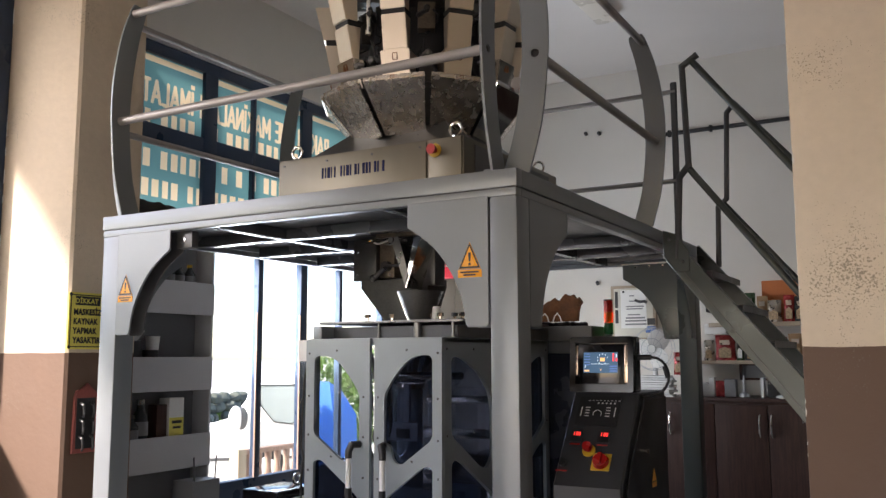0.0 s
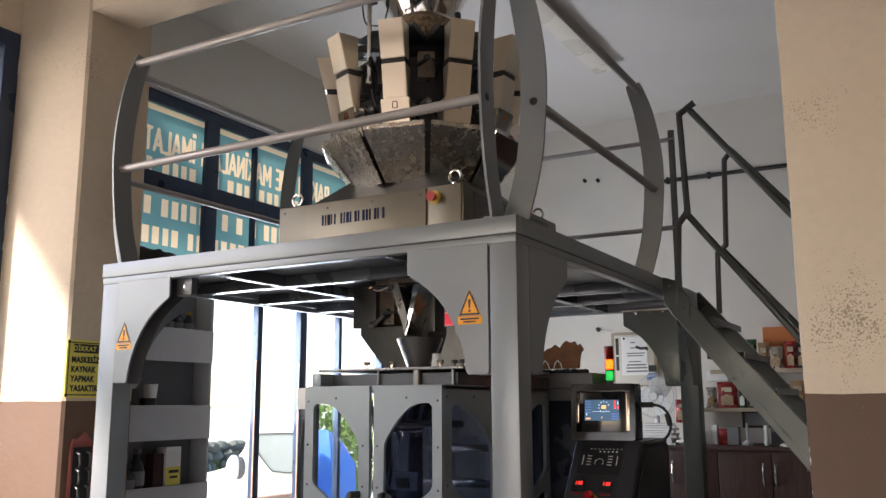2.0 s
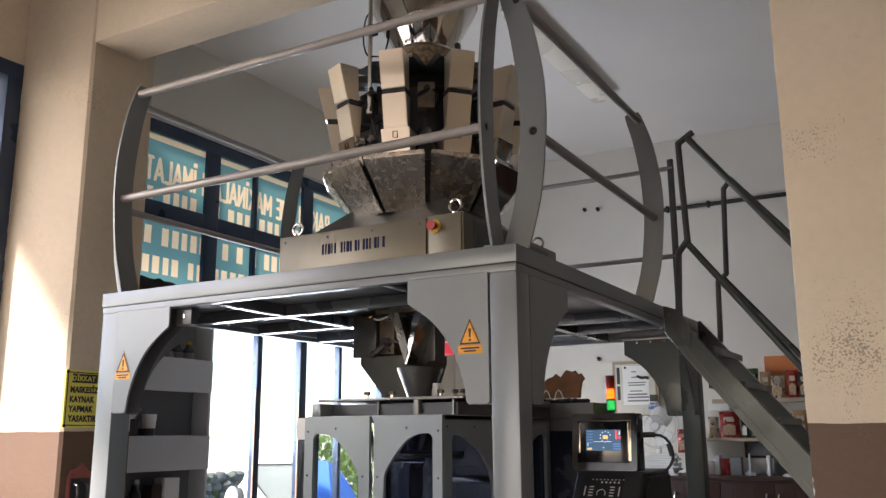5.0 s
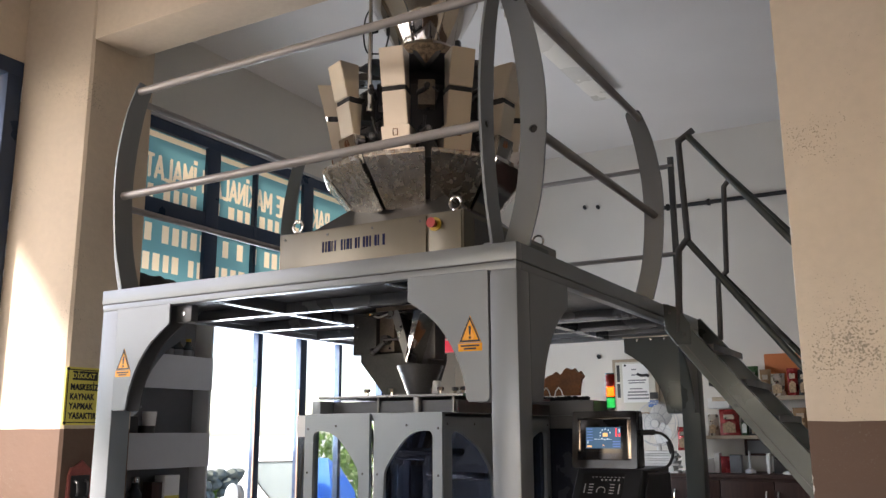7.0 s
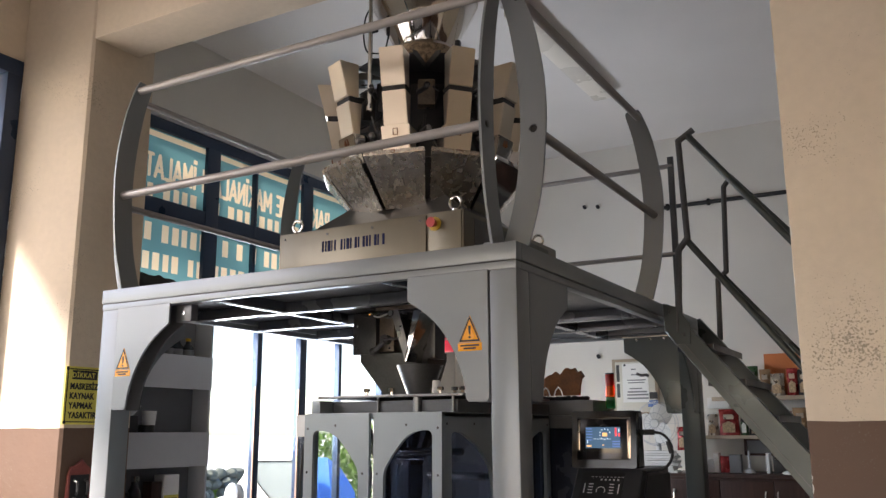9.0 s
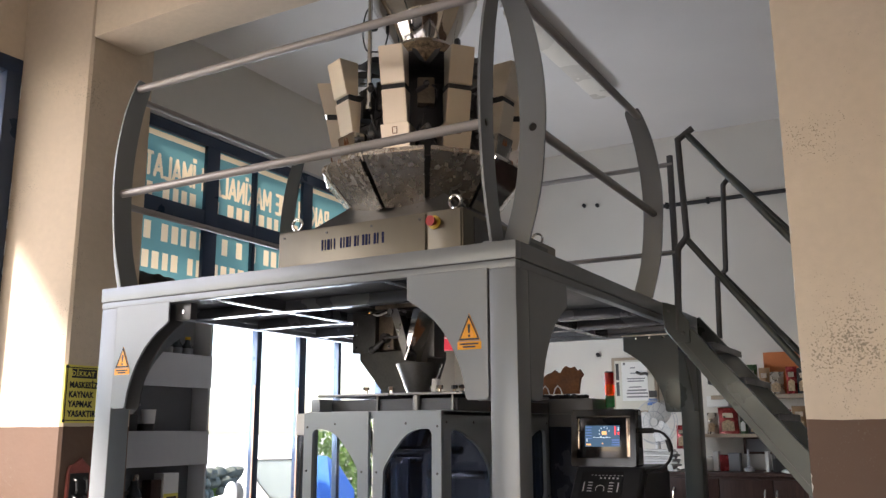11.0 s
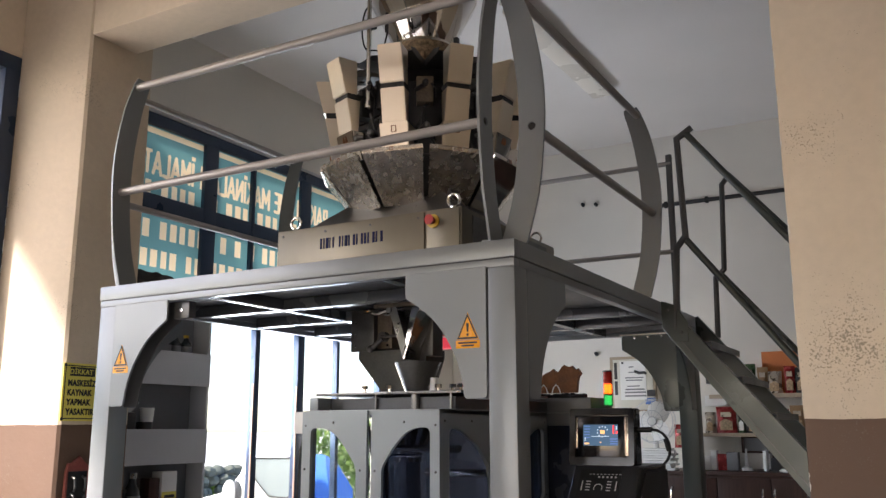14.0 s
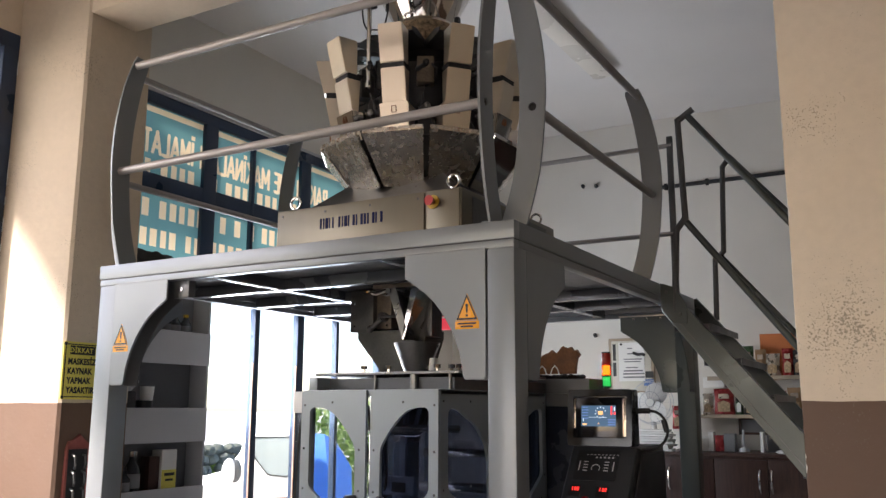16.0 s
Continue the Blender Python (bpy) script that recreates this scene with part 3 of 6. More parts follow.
    for x in (-0.115, -2.40):
        plate(z @ Matrix.Translation((x, 0.006, 0)) @ south)
    for y in (0.13, 1.95):
        plate(z @ Matrix.Translation((0.006, y, 0)) @ east)
    for y in (0.13, 1.62):
        plate(z @ Matrix.Translation((-PW - 0.03, y, 0)) @ west)

    def rail(a, b, r=0.0195):
        bm = bm_new()
        rod(bm, a, b, r, 16)
        tb = part("rail_tube", bm, TUBE, p)
        d = (Vector(b) - Vector(a)).normalized()
        # black end discs paint the shade inside the open tube
        for e, sg in ((Vector(a), -1), (Vector(b), 1)):
            part("bore_shade", rod(bm_new(), e, e + d * sg * 0.004, r * 0.82, 14), RUBBER, tb)

    for o, h in holes:
        rail((-2.40, 0.006 - o, H + h), (-0.121, 0.006 - o, H + h), 0.0225)
        rail((0.006 + o, 0.136, H + h), (0.006 + o, 1.95, H + h), 0.0225)
        rail((-PW - 0.03 - o, 0.136, H + h), (-PW - 0.03 - o, 1.62, H + h))
    for zz in (2.647, 3.315):  # rear rail
        rail((-2.45, 3.02, zz), (-0.10, 3.02, zz), 0.018)
    part("rail_post", box(bm_new(), -0.140, -0.095, 3.005, 3.035, H, 3.385, 0.008), GREYD, p)
    part("rail_post", box(bm_new(), -2.47, -2.43, 3.005, 3.035, H, 3.37, 0.008), GREYD, p)
    part("toe_pad", box(bm_new(), -0.16, -0.105, 0.02, 0.15, H - 0.004, H + 0.008, 0.002), GREY, p)
    # warning stickers
    for x, y, w, z0 in ((-0.218, -0.0045, 0.113, 1.712), (-2.326, -0.0045, 0.115, 1.68)):
        bm = slab(bm_new(), [(x - w / 2 + 0.004, z0 + 0.036), (x + w / 2 - 0.004, z0 + 0.036), (x, z0 + 0.15)], 0.002, at_y(y))
        box(bm, x - w / 2, x + w / 2, y - 0.001, y + 0.001, z0, z0 + 0.033)
        st = part("sticker", bm, ORANGE, p, "orange triangular warning sticker", smooth=False)
        cx, cz = x, z0 + 0.078
        tri = [(x - w / 2 + 0.004, z0 + 0.036), (x + w / 2 - 0.004, z0 + 0.036), (x, z0 + 0.15)]
        tr = lambda k: [(cx + (a - cx) * k, cz + (b - cz) * k) for a, b in tri]
        bm = slab_hole(bm_new(), tr(0.95), [tr(0.76)], 0.001, at_y(y - 0.0025))
        slab(bm, [(x - 0.006, z0 + 0.105), (x - 0.0035, z0 + 0.068), (x + 0.0035, z0 + 0.068), (x + 0.006, z0 + 0.105)], 0.001, at_y(y - 0.0025))
        box(bm, x - 0.005, x + 0.005, y - 0.003, y - 0.002, z0 + 0.052, z0 + 0.061)
        for i, ww in enumerate((0.088, 0.058)):
            box(bm, x - ww / 2, x + ww / 2, y - 0.003, y - 0.002, z0 + 0.019 - i * 0.012, z0 + 0.026 - i * 0.012)
        part("warning_mark", bm, INK, st, smooth=False)


def build_stairs():
    s = thing("steel_stairs", (0.9, 2.45, 0), "steep grey steel stairs with tubular handrails", "stairs")
    dx, dz = 0.707, -0.885
    k = dz / dx
    x0, z0 = -0.0, 2.10

    def zat(x, up=0.0):
        return z0 + k * (x - x0) + up

    end = 1.70
    for y in (2.15, 3.00):
        pts = [(0.012, 2.155), (0.035, 2.155), (end, 0.157), (end, 0.0), (end - 0.13, 0.0), (0.012, 1.985)]
        part("stringer", slab(bm_new(), pts, 0.012, at_y(y), 0.002), SGREY, s)
        part("stringer_flange", slab(bm_new(), [(0.035, 2.156), (end, 0.158), (end, 0.146), (0.035, 2.144)], 0.05, at_y(y + (0.026 if y < 2.4 else -0.026))), SGREY, s)
        part("stringer_rib", slab(bm_new(), [(0.03, 2.03), (end - 0.12, 0.05), (end - 0.12, 0.042), (0.03, 2.022)], 0.018, at_y(y)), GREYD, s)
    part("head_plate", slab(bm_new(), [(0.012, 2.16), (0.10, 2.13), (0.17, 2.02), (0.17, 1.90), (0.08, 1.90), (0.012, 2.0)], 0.010, at_y(2.137), 0.002), SGREY, s)
    for xb, zb in ((0.05, 2.10), (0.13, 1.96)):
        part("bolt", ball(bm_new(), (xb, 2.130, zb), 0.011, (1, 0.6, 1), 8), GREYD, s)
    n = 9
    for i in range(n):
        zz = 1.90 - i * 0.215
        xx = 0.16 + i * (0.215 * dx / -dz)
        bm = box(bm_new(), xx - 0.08, xx + 0.14, 2.157, 2.993, zz - 0.004, zz, 0.001)
        box(bm, xx + 0.136, xx + 0.14, 2.157, 2.993, zz - 0.04, zz)
        box(bm, xx - 0.08, xx - 0.076, 2.157, 2.993, zz - 0.04, zz)
        part("tread", bm, GREYD, s)
    # near handrail
    for y, shift in ((2.15, 0.0), (3.00, 0.0)):
        if y < 2.4:
            bend = [(0.265, y, 3.262), (0.165, y, 3.20), (0.185, y, 2.56), (0.125, y, 2.49), (0.095, y, 1.98)]
            path_rod(b := bm_new(), bend, 0.021)
            part("rail_post", b, GREYD, s)
            for xs, zs in ((0.22, 3.235), (0.19, 2.535)):
                rod(b := bm_new(), (xs, y, zs), (xs + 0.95, y, zs + 0.95 * -1.33), 0.021, 12)
                part("handrail", b, SGREY, s)
            rod(b := bm_new(), (1.05, y, 2.15), (1.05, y, 0.95), 0.02, 12)
            part("rail_post", b, GREYD, s)
        else:
            bend = [(0.322, y, 3.17), (0.257, y, 3.095), (0.233, y, 2.479), (0.172, y, 2.424), (0.16, y, 2.0)]
            path_rod(b := bm_new(), bend, 0.019)
            part("rail_post", b, GREYD, s)
            for xs, zs in ((0.30, 3.17), (0.20, 2.46)):
                rod(b := bm_new(), (xs, y, zs), (xs + 0.95, y, zs + 0.95 * -1.22), 0.02, 12)
                part("handrail", b, SGREY, s)
            rod(b := bm_new(), (1.05, y, 2.15), (1.05, y, 0.95), 0.02, 12)
            part("rail_post", b, GREYD, s)


# ---- multihead weigher ----
CX, CY = -1.17, 1.22


def build_weigher():
    w = thing("multihead_weigher", (CX, CY, H), "stainless multihead weigher with ten hoppers and a funnel", "weighing machine")
    x0, x1, y0, y1, zt = -1.79, -0.57, 0.60, 1.84, 2.512
    part("base_box", box(bm_new(), x0, x1, y0 + 0.004, y1, H, zt, 0.012), PANEL, w)
    part("front_panel", box(bm_new(), x0 + 0.012, -0.79, y0 - 0.008, y0 + 0.004, H + 0.02, zt - 0.012, 0.003), PANEL, w, "brushed steel front panel")
    part("side_panel", box(bm_new(), -0.775, x1 - 0.01, y0 - 0.006, y0 + 0.004, H + 0.02, zt - 0.008, 0.003), PANEL, w)
    for i in range(4):
        rod(b := bm_new(), (-1.74 + i * 0.305, y0 - 0.013, zt - 0.04), (-1.74 + i * 0.305, y0 - 0.006, zt - 0.04), 0.007, 8)
        part("screw", b, STEELDK, w)
    part("door_gap", box(bm_new(), x1 - 0.001, x1 + 0.004, 0.72, 1.70, H + 0.03, zt - 0.03), STEELDK, w)
    # name and address on the panel as plain upright bars
    bm = bm_new()
    x = -1.47
    for wd, gap in ((0.058, 0.007), (0.030, 0.034), (0.058, 0.006), (0.046, 0.007), (0.046, 0.007), (0.014, 0.008), (0.048, 0.006), (0.046, 0.0)):
        if wd < 0.02:
            box(bm, x, x + wd, y0 - 0.010, y0 - 0.008, 2.372, 2.432)
        else:
            box(bm, x, x + wd * 0.20, y0 - 0.010, y0 - 0.008, 2.372, 2.432)
            box(bm, x + wd * 0.68, x + wd, y0 - 0.010, y0 - 0.008, 2.372, 2.432)
            if wd > 0.05:
                box(bm, x + wd * 0.38, x + wd * 0.52, y0 - 0.010, y0 - 0.008, 2.372, 2.432)
        x += wd + gap
    tagged(part("lettering", bm, BLUEINK, w, "dark blue bars of lettering", smooth=False), kind="stuff")
    bm = bm_new()
    x = -1.45
    for i in range(26):
        wd = (0.004, 0.009, 0.005, 0.011)[i * 7 % 4]
        box(bm, x, x + wd, y0 - 0.010, y0 - 0.008, 2.262, 2.285 + (0.012 if i % 5 == 1 else 0.0))
        x += wd + 0.0075
    tagged(part("lettering", bm, INK, w, "small dark lettering bars", smooth=False), kind="stuff")
    # emergency stop
    bm = bm_new()
    rod(bm, (-0.735, y0 - 0.012, 2.445), (-0.735, y0 - 0.006, 2.445), 0.037, 20)
    es = part("stop_button", bm, YELP, w, "red mushroom stop button on yellow disc")
    bm = bm_new()
    rod(bm, (-0.735, y0 - 0.035, 2.445), (-0.735, y0 - 0.012, 2.445), 0.016, 14)
    rod(bm, (-0.735, y0 - 0.055, 2.445), (-0.735, y0 - 0.034, 2.445), 0.027, 20, 0.023)
    part("button_head", bm, RED, es)
    # lifting eyes
    for ex, ey, ez in ((-1.72, 0.68, zt), (-0.66, 0.68, zt), (-0.66, 1.76, zt), (-1.72, 1.76, zt)):
        bm = bm_new()
        ring = [(ex + 0.035 * math.cos(a), ey, ez + 0.055 + 0.035 * math.sin(a)) for a in [2 * math.pi * i / 16 for i in range(17)]]
        path_rod(bm, ring, 0.008, 8)
        rod(bm, (ex, ey, ez), (ex, ey, ez + 0.022), 0.018, 10)
        part("lifting_eye", bm, CHROME, w)
    # sloping hood over the box
    bm = bm_new()
    a, bq = 0.52, 0.26
    lo = [bm.verts.new((CX + sx * a, CY + sy * a, zt - 0.002)) for sx, sy in ((-1, -1), (1, -1), (1, 1), (-1, 1))]
    hi = [bm.verts.new((CX + sx * bq, CY + sy * bq, zt + 0.24)) for sx, sy in ((-1, -1), (1, -1), (1, 1), (-1, 1))]
    for i in range(4):
        bm.faces.new((lo[i], lo[(i + 1) % 4], hi[(i + 1) % 4], hi[i]))
    bm.faces.new(hi)
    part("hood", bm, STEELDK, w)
    bm = frustum(bm_new(), (CX, CY), [(0.33, 2.62), (0.36, 3.0), (0.34, 3.40), (0.25, 3.52)], 30)
    part("drive_drum", bm, BLACK, w, "dark drive housing")
    rnd = random.Random(2)
    view = math.atan2(EYE[1] - CY, EYE[0] - CX)

    def radial(a):
        return Matrix.Translation((CX, CY, 0)) @ Matrix.Rotation(a, 4, "Z")

    def hopper_shell(r0, r1, wid, dep, z0, z1, m, taper=0.0):
        """Bent sheet hopper: outer face at r0 (bottom) and r1 (top)."""
        bm = bm_new()
        q = [((r0, -wid / 2 + taper), (r0, wid / 2 - taper), (r0 - dep, wid / 2 - taper), (r0 - dep, -wid / 2 + taper)),
             ((r1, -wid / 2), (r1, wid / 2), (r1 - dep - 0.05, wid / 2), (r1 - dep - 0.05, -wid / 2))]
        lo = [bm.verts.new((x, y, z0)) for x, y in q[0]]
        hi = [bm.verts.new((x, y, z1)) for x, y in q[1]]
        for i in range(4):
            bm.faces.new((lo[i], lo[(i + 1) % 4], hi[(i + 1) % 4], hi[i]))
        bm.faces.new(lo[::-1])
        bm.faces.new(hi)
        bmesh.ops.bevel(bm, geom=list(bm.edges), offset=0.004, segments=2, affect="EDGES")
        bmesh.ops.transform(bm, verts=bm.verts, matrix=m)
        return bm

    for i in range(10):
        a = view + radians(18 + 36 * i + 1.0)
        m = radial(a)
        part("feed_hopper", hopper_shell(0.618, 0.672, 0.142, 0.08, 3.290, 3.500, m), SATIN, w)
        # black piece paints the dark reflected band between feed and middle hopper
        part("reflection_band", hopper_shell(0.600, 0.608, 0.135, 0.07, 3.25, 3.30, m), BLACK, w)
        part("middle_hopper", hopper_shell(0.570, 0.611, 0.142, 0.045, 3.070, 3.262, m), SATIN, w)
        wh = part("weigh_hopper", hopper_shell(0.545, 0.581, 0.172, 0.09, 2.895, 3.066, m, 0.008), STEELM if i % 3 else SATIN, w, "polished weigh hopper")
        bm = bm_new()
        for o in (-0.013, 0.013):
            box(bm, 0.570, 0.5795, o - 0.0015, o + 0.0015, 3.012, 3.046, 0, m)
        box(bm, 0.570, 0.5795, -0.014, 0.014, 3.044, 3.047, 0, m)
        box(bm, 0.566, 0.5725, -0.014, 0.014, 3.009, 3.012, 0, m)
        part("number_mark", bm, LEATHER, wh, smooth=False)
        # feeder trough and actuators between the hoppers
        bm = bm_new()
        box(bm, 0.16, 0.47, -0.07, 0.07, 3.535, 3.541, 0, m)
        for s in (-1, 1):
            slab(bm, [(0.16, 0.0), (0.46, 0.0), (0.48, 0.02), (0.40, 0.045), (0.16, 0.045)], 0.004, m @ Matrix.Translation((0, s * 0.07, 3.535)) @ XZ)
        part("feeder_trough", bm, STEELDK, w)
        bm = bm_new()
        m2 = radial(a + radians(18))
        box(bm, 0.33, 0.42, -0.05, 0.05, 3.24, 3.40, 0.008, m2)
        part("actuator_box", bm, WORN if i == 9 else STEELDK, w)
        bm = bm_new()
        box(bm, 0.36, 0.46, -0.04, 0.04, 2.86, 3.08, 0.006, m2)
        for k in range(5):
            p1 = m2 @ Vector((0.40 + rnd.uniform(-0.02, 0.08), rnd.uniform(-0.07, 0.07), 2.88 + rnd.uniform(0, 0.3)))
            p2 = m2 @ Vector((0.44 + rnd.uniform(-0.02, 0.08), rnd.uniform(-0.09, 0.09), 2.9 + rnd.uniform(0, 0.3)))
            rod(bm, p1, p2, 0.008, 6)
        part("linkage", bm, BLACK, w)
        for k in range(4):  # cylinders, knuckles and hoses in the gap
            zz = 2.92 + 0.13 * k + rnd.uniform(-0.02, 0.02)
            yy = rnd.uniform(-0.05, 0.05)
            bm = bm_new()
            if k % 2:
                rod(bm, m2 @ Vector((0.42, yy - 0.03, zz)), m2 @ Vector((0.53, yy + 0.02, zz + rnd.uniform(-0.03, 0.05))), 0.014, 10)
                ball(bm, m2 @ Vector((0.53, yy + 0.02, zz)), 0.02, seg=8)
            else:
                pts = [m2 @ Vector((0.40 + 0.05 * math.sin(q * 1.3 + k), yy + 0.04 * math.cos(q + i), zz + 0.03 * q)) for q in range(6)]
                path_rod(bm, pts, 0.006, 6)
            part("linkage_arm" if k % 2 else "air_hose", bm, (DIMSTEEL if k == 1 else BLACK), w)
        # discharge chute panel
        bm = bm_new()
        P = [m @ Vector(q) for q in ((0.612, -0.176, 2.895), (0.612, 0.184, 2.895), (0.40, 0.124, 2.63), (0.40, -0.112, 2.63))]
        N = (P[1] - P[0]).cross(P[3] - P[0]).normalized() * 0.004
        lo = [bm.verts.new(q - N) for q in P]
        hi = [bm.verts.new(q + N) for q in P]
        bm.faces.new(lo)
        bm.faces.new(hi[::-1])
        for k in range(4):
            bm.faces.new((lo[k], lo[(k + 1) % 4], hi[(k + 1) % 4], hi[k]))
        box(bm, 0.604, 0.616, -0.173, 0.181, 2.885, 2.912, 0.002, m)
        cp = part("chute_panel", bm, STEELD if i != 1 else STEELM, w, "dimpled steel chute panel")
        bm = bm_new()
        for o in (-0.011, 0.009):
            box(bm, 0.616, 0.6175, o, o + 0.002, 2.889, 2.909, 0, m)
        for zz in (2.889, 2.907):
            box(bm, 0.616, 0.6175, -0.011, 0.011, zz, zz + 0.002, 0, m)
        part("number_mark", bm, LEATHER, cp, smooth=False)
    bm = frustum(bm_new(), (CX, CY), [(0.40, 2.615), (0.37, 2.64), (0.58, 2.87), (0.575, 2.875), (0.34, 2.62)], 40, False)
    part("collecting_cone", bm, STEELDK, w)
    bm = frustum(bm_new(), (CX, CY), [(0.10, 3.58), (0.185, 3.60), (0.215, 3.68), (0.20, 3.735), (0.15, 3.735)], 36)
    part("dispersion_ring", bm, RUST, w, "speckled stained feed ring")
    bm = frustum(bm_new(), (CX, CY), [(0.165, 3.735), (0.34, 4.05), (0.345, 4.25), (0.335, 4.25), (0.33, 4.055), (0.155, 3.74)], 14, False)
    part("funnel", bm, STEELM, w, "polished faceted infeed funnel")
    bm = frustum(bm_new(), (CX, CY), [(0.175, 3.725), (0.186, 3.73), (0.186, 3.76), (0.175, 3.765)], 36)
    part("funnel_collar", bm, STEEL, w)
    # sensor pole with its cable
    px, py = -1.236, 0.702
    rod(b := bm_new(), (px, py, 3.20), (px, py, 4.02), 0.013, 12)
    rod(b, (px, py, 3.20), (px, py, 3.24), 0.02, 10)
    part("sensor_pole", b, CHROME, w)
    bm = bm_new()
    box(bm, px - 0.03, px + 0.03, py - 0.02, py + 0.04, 3.70, 3.75, 0.006)
    rod(bm, (px + 0.02, py, 3.72), (px + 0.09, py + 0.06, 3.75), 0.012, 8)
    rod(bm, (px + 0.085, py + 0.06, 3.68), (px + 0.085, py + 0.06, 3.80), 0.011, 8)
    part("sensor_clamp", bm, BLACK, w)
    path_rod(b := bm_new(), [(px - 0.05 * math.sin(q), py, 3.72 + 0.14 * math.cos(q) - 0.02) for q in [math.pi * i / 12 for i in range(13)]] + [(px + 0.08, py + 0.03, 3.55), (px + 0.09, py + 0.06, 3.68)], 0.005, 6)
    part("cable", b, RUBBER, w)
    bm = box(bm_new(), -0.735, -0.708, 0.82, 0.85, 3.46, 3.57, 0.004)
    part("bracket", bm, BLACK, w)


RUST = surf("rust_speckled_steel", (0.40, 0.30, 0.19), 0.6, 0.3, 0.5, 40, 160, 0.3, 0.1, col2=(0.10, 0.07, 0.045))


# ---- discharge gate under the weigher ----
GX, GY = -1.215, 1.18
FX = GX + 0.070
FLAPS = []


def build_discharge():
    d = thing("discharge_gate", (GX, GY, 1.585), "steel discharge chute, darkened for shade, with two swinging flaps", "discharge chute")
    # panels of the gate are coloured dark for the shade under the deck
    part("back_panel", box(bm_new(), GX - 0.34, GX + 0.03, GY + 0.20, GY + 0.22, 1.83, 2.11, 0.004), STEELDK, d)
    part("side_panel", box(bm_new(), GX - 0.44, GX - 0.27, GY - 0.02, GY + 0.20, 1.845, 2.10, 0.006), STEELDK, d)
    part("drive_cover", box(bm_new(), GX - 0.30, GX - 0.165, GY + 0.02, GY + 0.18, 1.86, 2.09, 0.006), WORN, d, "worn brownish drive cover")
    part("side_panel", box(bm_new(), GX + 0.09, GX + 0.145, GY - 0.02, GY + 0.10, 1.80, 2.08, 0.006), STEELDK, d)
    part("cross_bar", box(bm_new(), GX - 0.20, GX + 0.22, GY - 0.13, GY - 0.10, 2.085, 2.11, 0.003), WORN, d)
    # crank and rod of the drive
    bm = bm_new()
    rod(bm, (GX - 0.21, GY - 0.02, 1.93), (GX - 0.21, GY + 0.03, 1.93), 0.03, 14)
    rod(bm, (GX - 0.21, GY - 0.03, 1.93), (GX - 0.05, GY - 0.03, 1.925), 0.009, 8)
    rod(bm, (GX - 0.28, GY - 0.03, 1.86), (GX - 0.20, GY - 0.03, 1.915), 0.016, 8)
    ball(bm, (GX - 0.285, GY - 0.03, 1.858), 0.024)
    part("crank", bm, STEELDK, d)
    # fixed hopper behind the cup
    bm = bm_new()
    top = [(-0.38, -0.02), (0.10, -0.02), (0.10, 0.20), (-0.38, 0.20)]
    bot = [(-0.24, 0.03), (0.04, 0.03), (0.04, 0.18), (-0.24, 0.18)]
    rows = [[bm.verts.new((GX + x, GY + y, z)) for x, y in q] for q, z in ((top, 1.845), (top, 1.80), (bot, 1.60), (bot, 1.588))]
    for a, b in zip(rows, rows[1:]):
        for i in range(4):
            bm.faces.new((a[i], a[(i + 1) % 4], b[(i + 1) % 4], b[i]))
    bm.faces.new(rows[0])
    bm.faces.new(rows[-1])
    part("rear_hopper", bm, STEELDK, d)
    # round cup over the forming tube
    bm = frustum(bm_new(), (FX, GY - 0.06), [(0.068, 1.588), (0.136, 1.760), (0.133, 1.760), (0.065, 1.589)], 28, False)
    part("cup", bm, DIMSTEEL, d, "dull grey conical cup")
    bm = bm_new()
    a = math.radians(196)
    q0 = Vector((FX + 0.0695 * math.cos(a), GY - 0.06 + 0.0695 * math.sin(a), 1.59))
    q1 = Vector((FX + 0.138 * math.cos(a), GY - 0.06 + 0.138 * math.sin(a), 1.759))
    rod(bm, q0, q1, 0.0065, 6)
    part("cup_seam", bm, STEELM, d, "bright folded seam")
    # flaps: a bent sheet hung from a hinge pin
    for s, hx in ((1, -0.05), (-1, 0.145)):
        run = 0.048 - hx
        prof = [(0.0, 0.012), (run, -0.272)]
        bm = bm_new()
        L = math.hypot(run, 0.284)
        ang = math.atan2(run, 0.284)
        m = Matrix.Rotation(-ang, 4, "Y")
        wid = 0.17
        box(bm, -0.003, 0.003, -wid / 2, wid / 2, -L, 0.015, 0.0, m)
        if s > 0:
            slab(bm, [(0.0, 0.012), (0.050, 0.004), (0.046, -L + 0.06), (0.0, -L + 0.004)], 0.004, m @ Matrix.Translation((0, -wid / 2, 0)) @ XZ)
        else:
            slab(bm, [(0.0, 0.012), (-0.044, 0.002), (-0.006, -L + 0.004), (0.0, -L + 0.004)], 0.004, m @ Matrix.Translation((0, -wid / 2, 0)) @ XZ)
        rod(bm, (0, -wid / 2 - 0.014, 0), (0, -wid / 2 - 0.002, 0), 0.017, 12)
        rod(bm, (0, -wid / 2 - 0.012, 0), (0, wid / 2 + 0.01, 0), 0.011, 10)
        ob = new("flap", finish(bm, "flap", STEELM if s < 0 else DIMSTEEL))
        ob.parent = d
        tagged(ob, "polished swinging flap" if s < 0 else "grey swinging flap")
        FLAPS.append((ob, s, (hx, -0.10, 2.058 - 1.585)))
        ob.location = FLAPS[-1][2]
    part("hinge_bar", box(bm_new(), GX - 0.08, GX + 0.175, GY - 0.035, GY - 0.012, 2.04, 2.085, 0.004), GREYD, d)
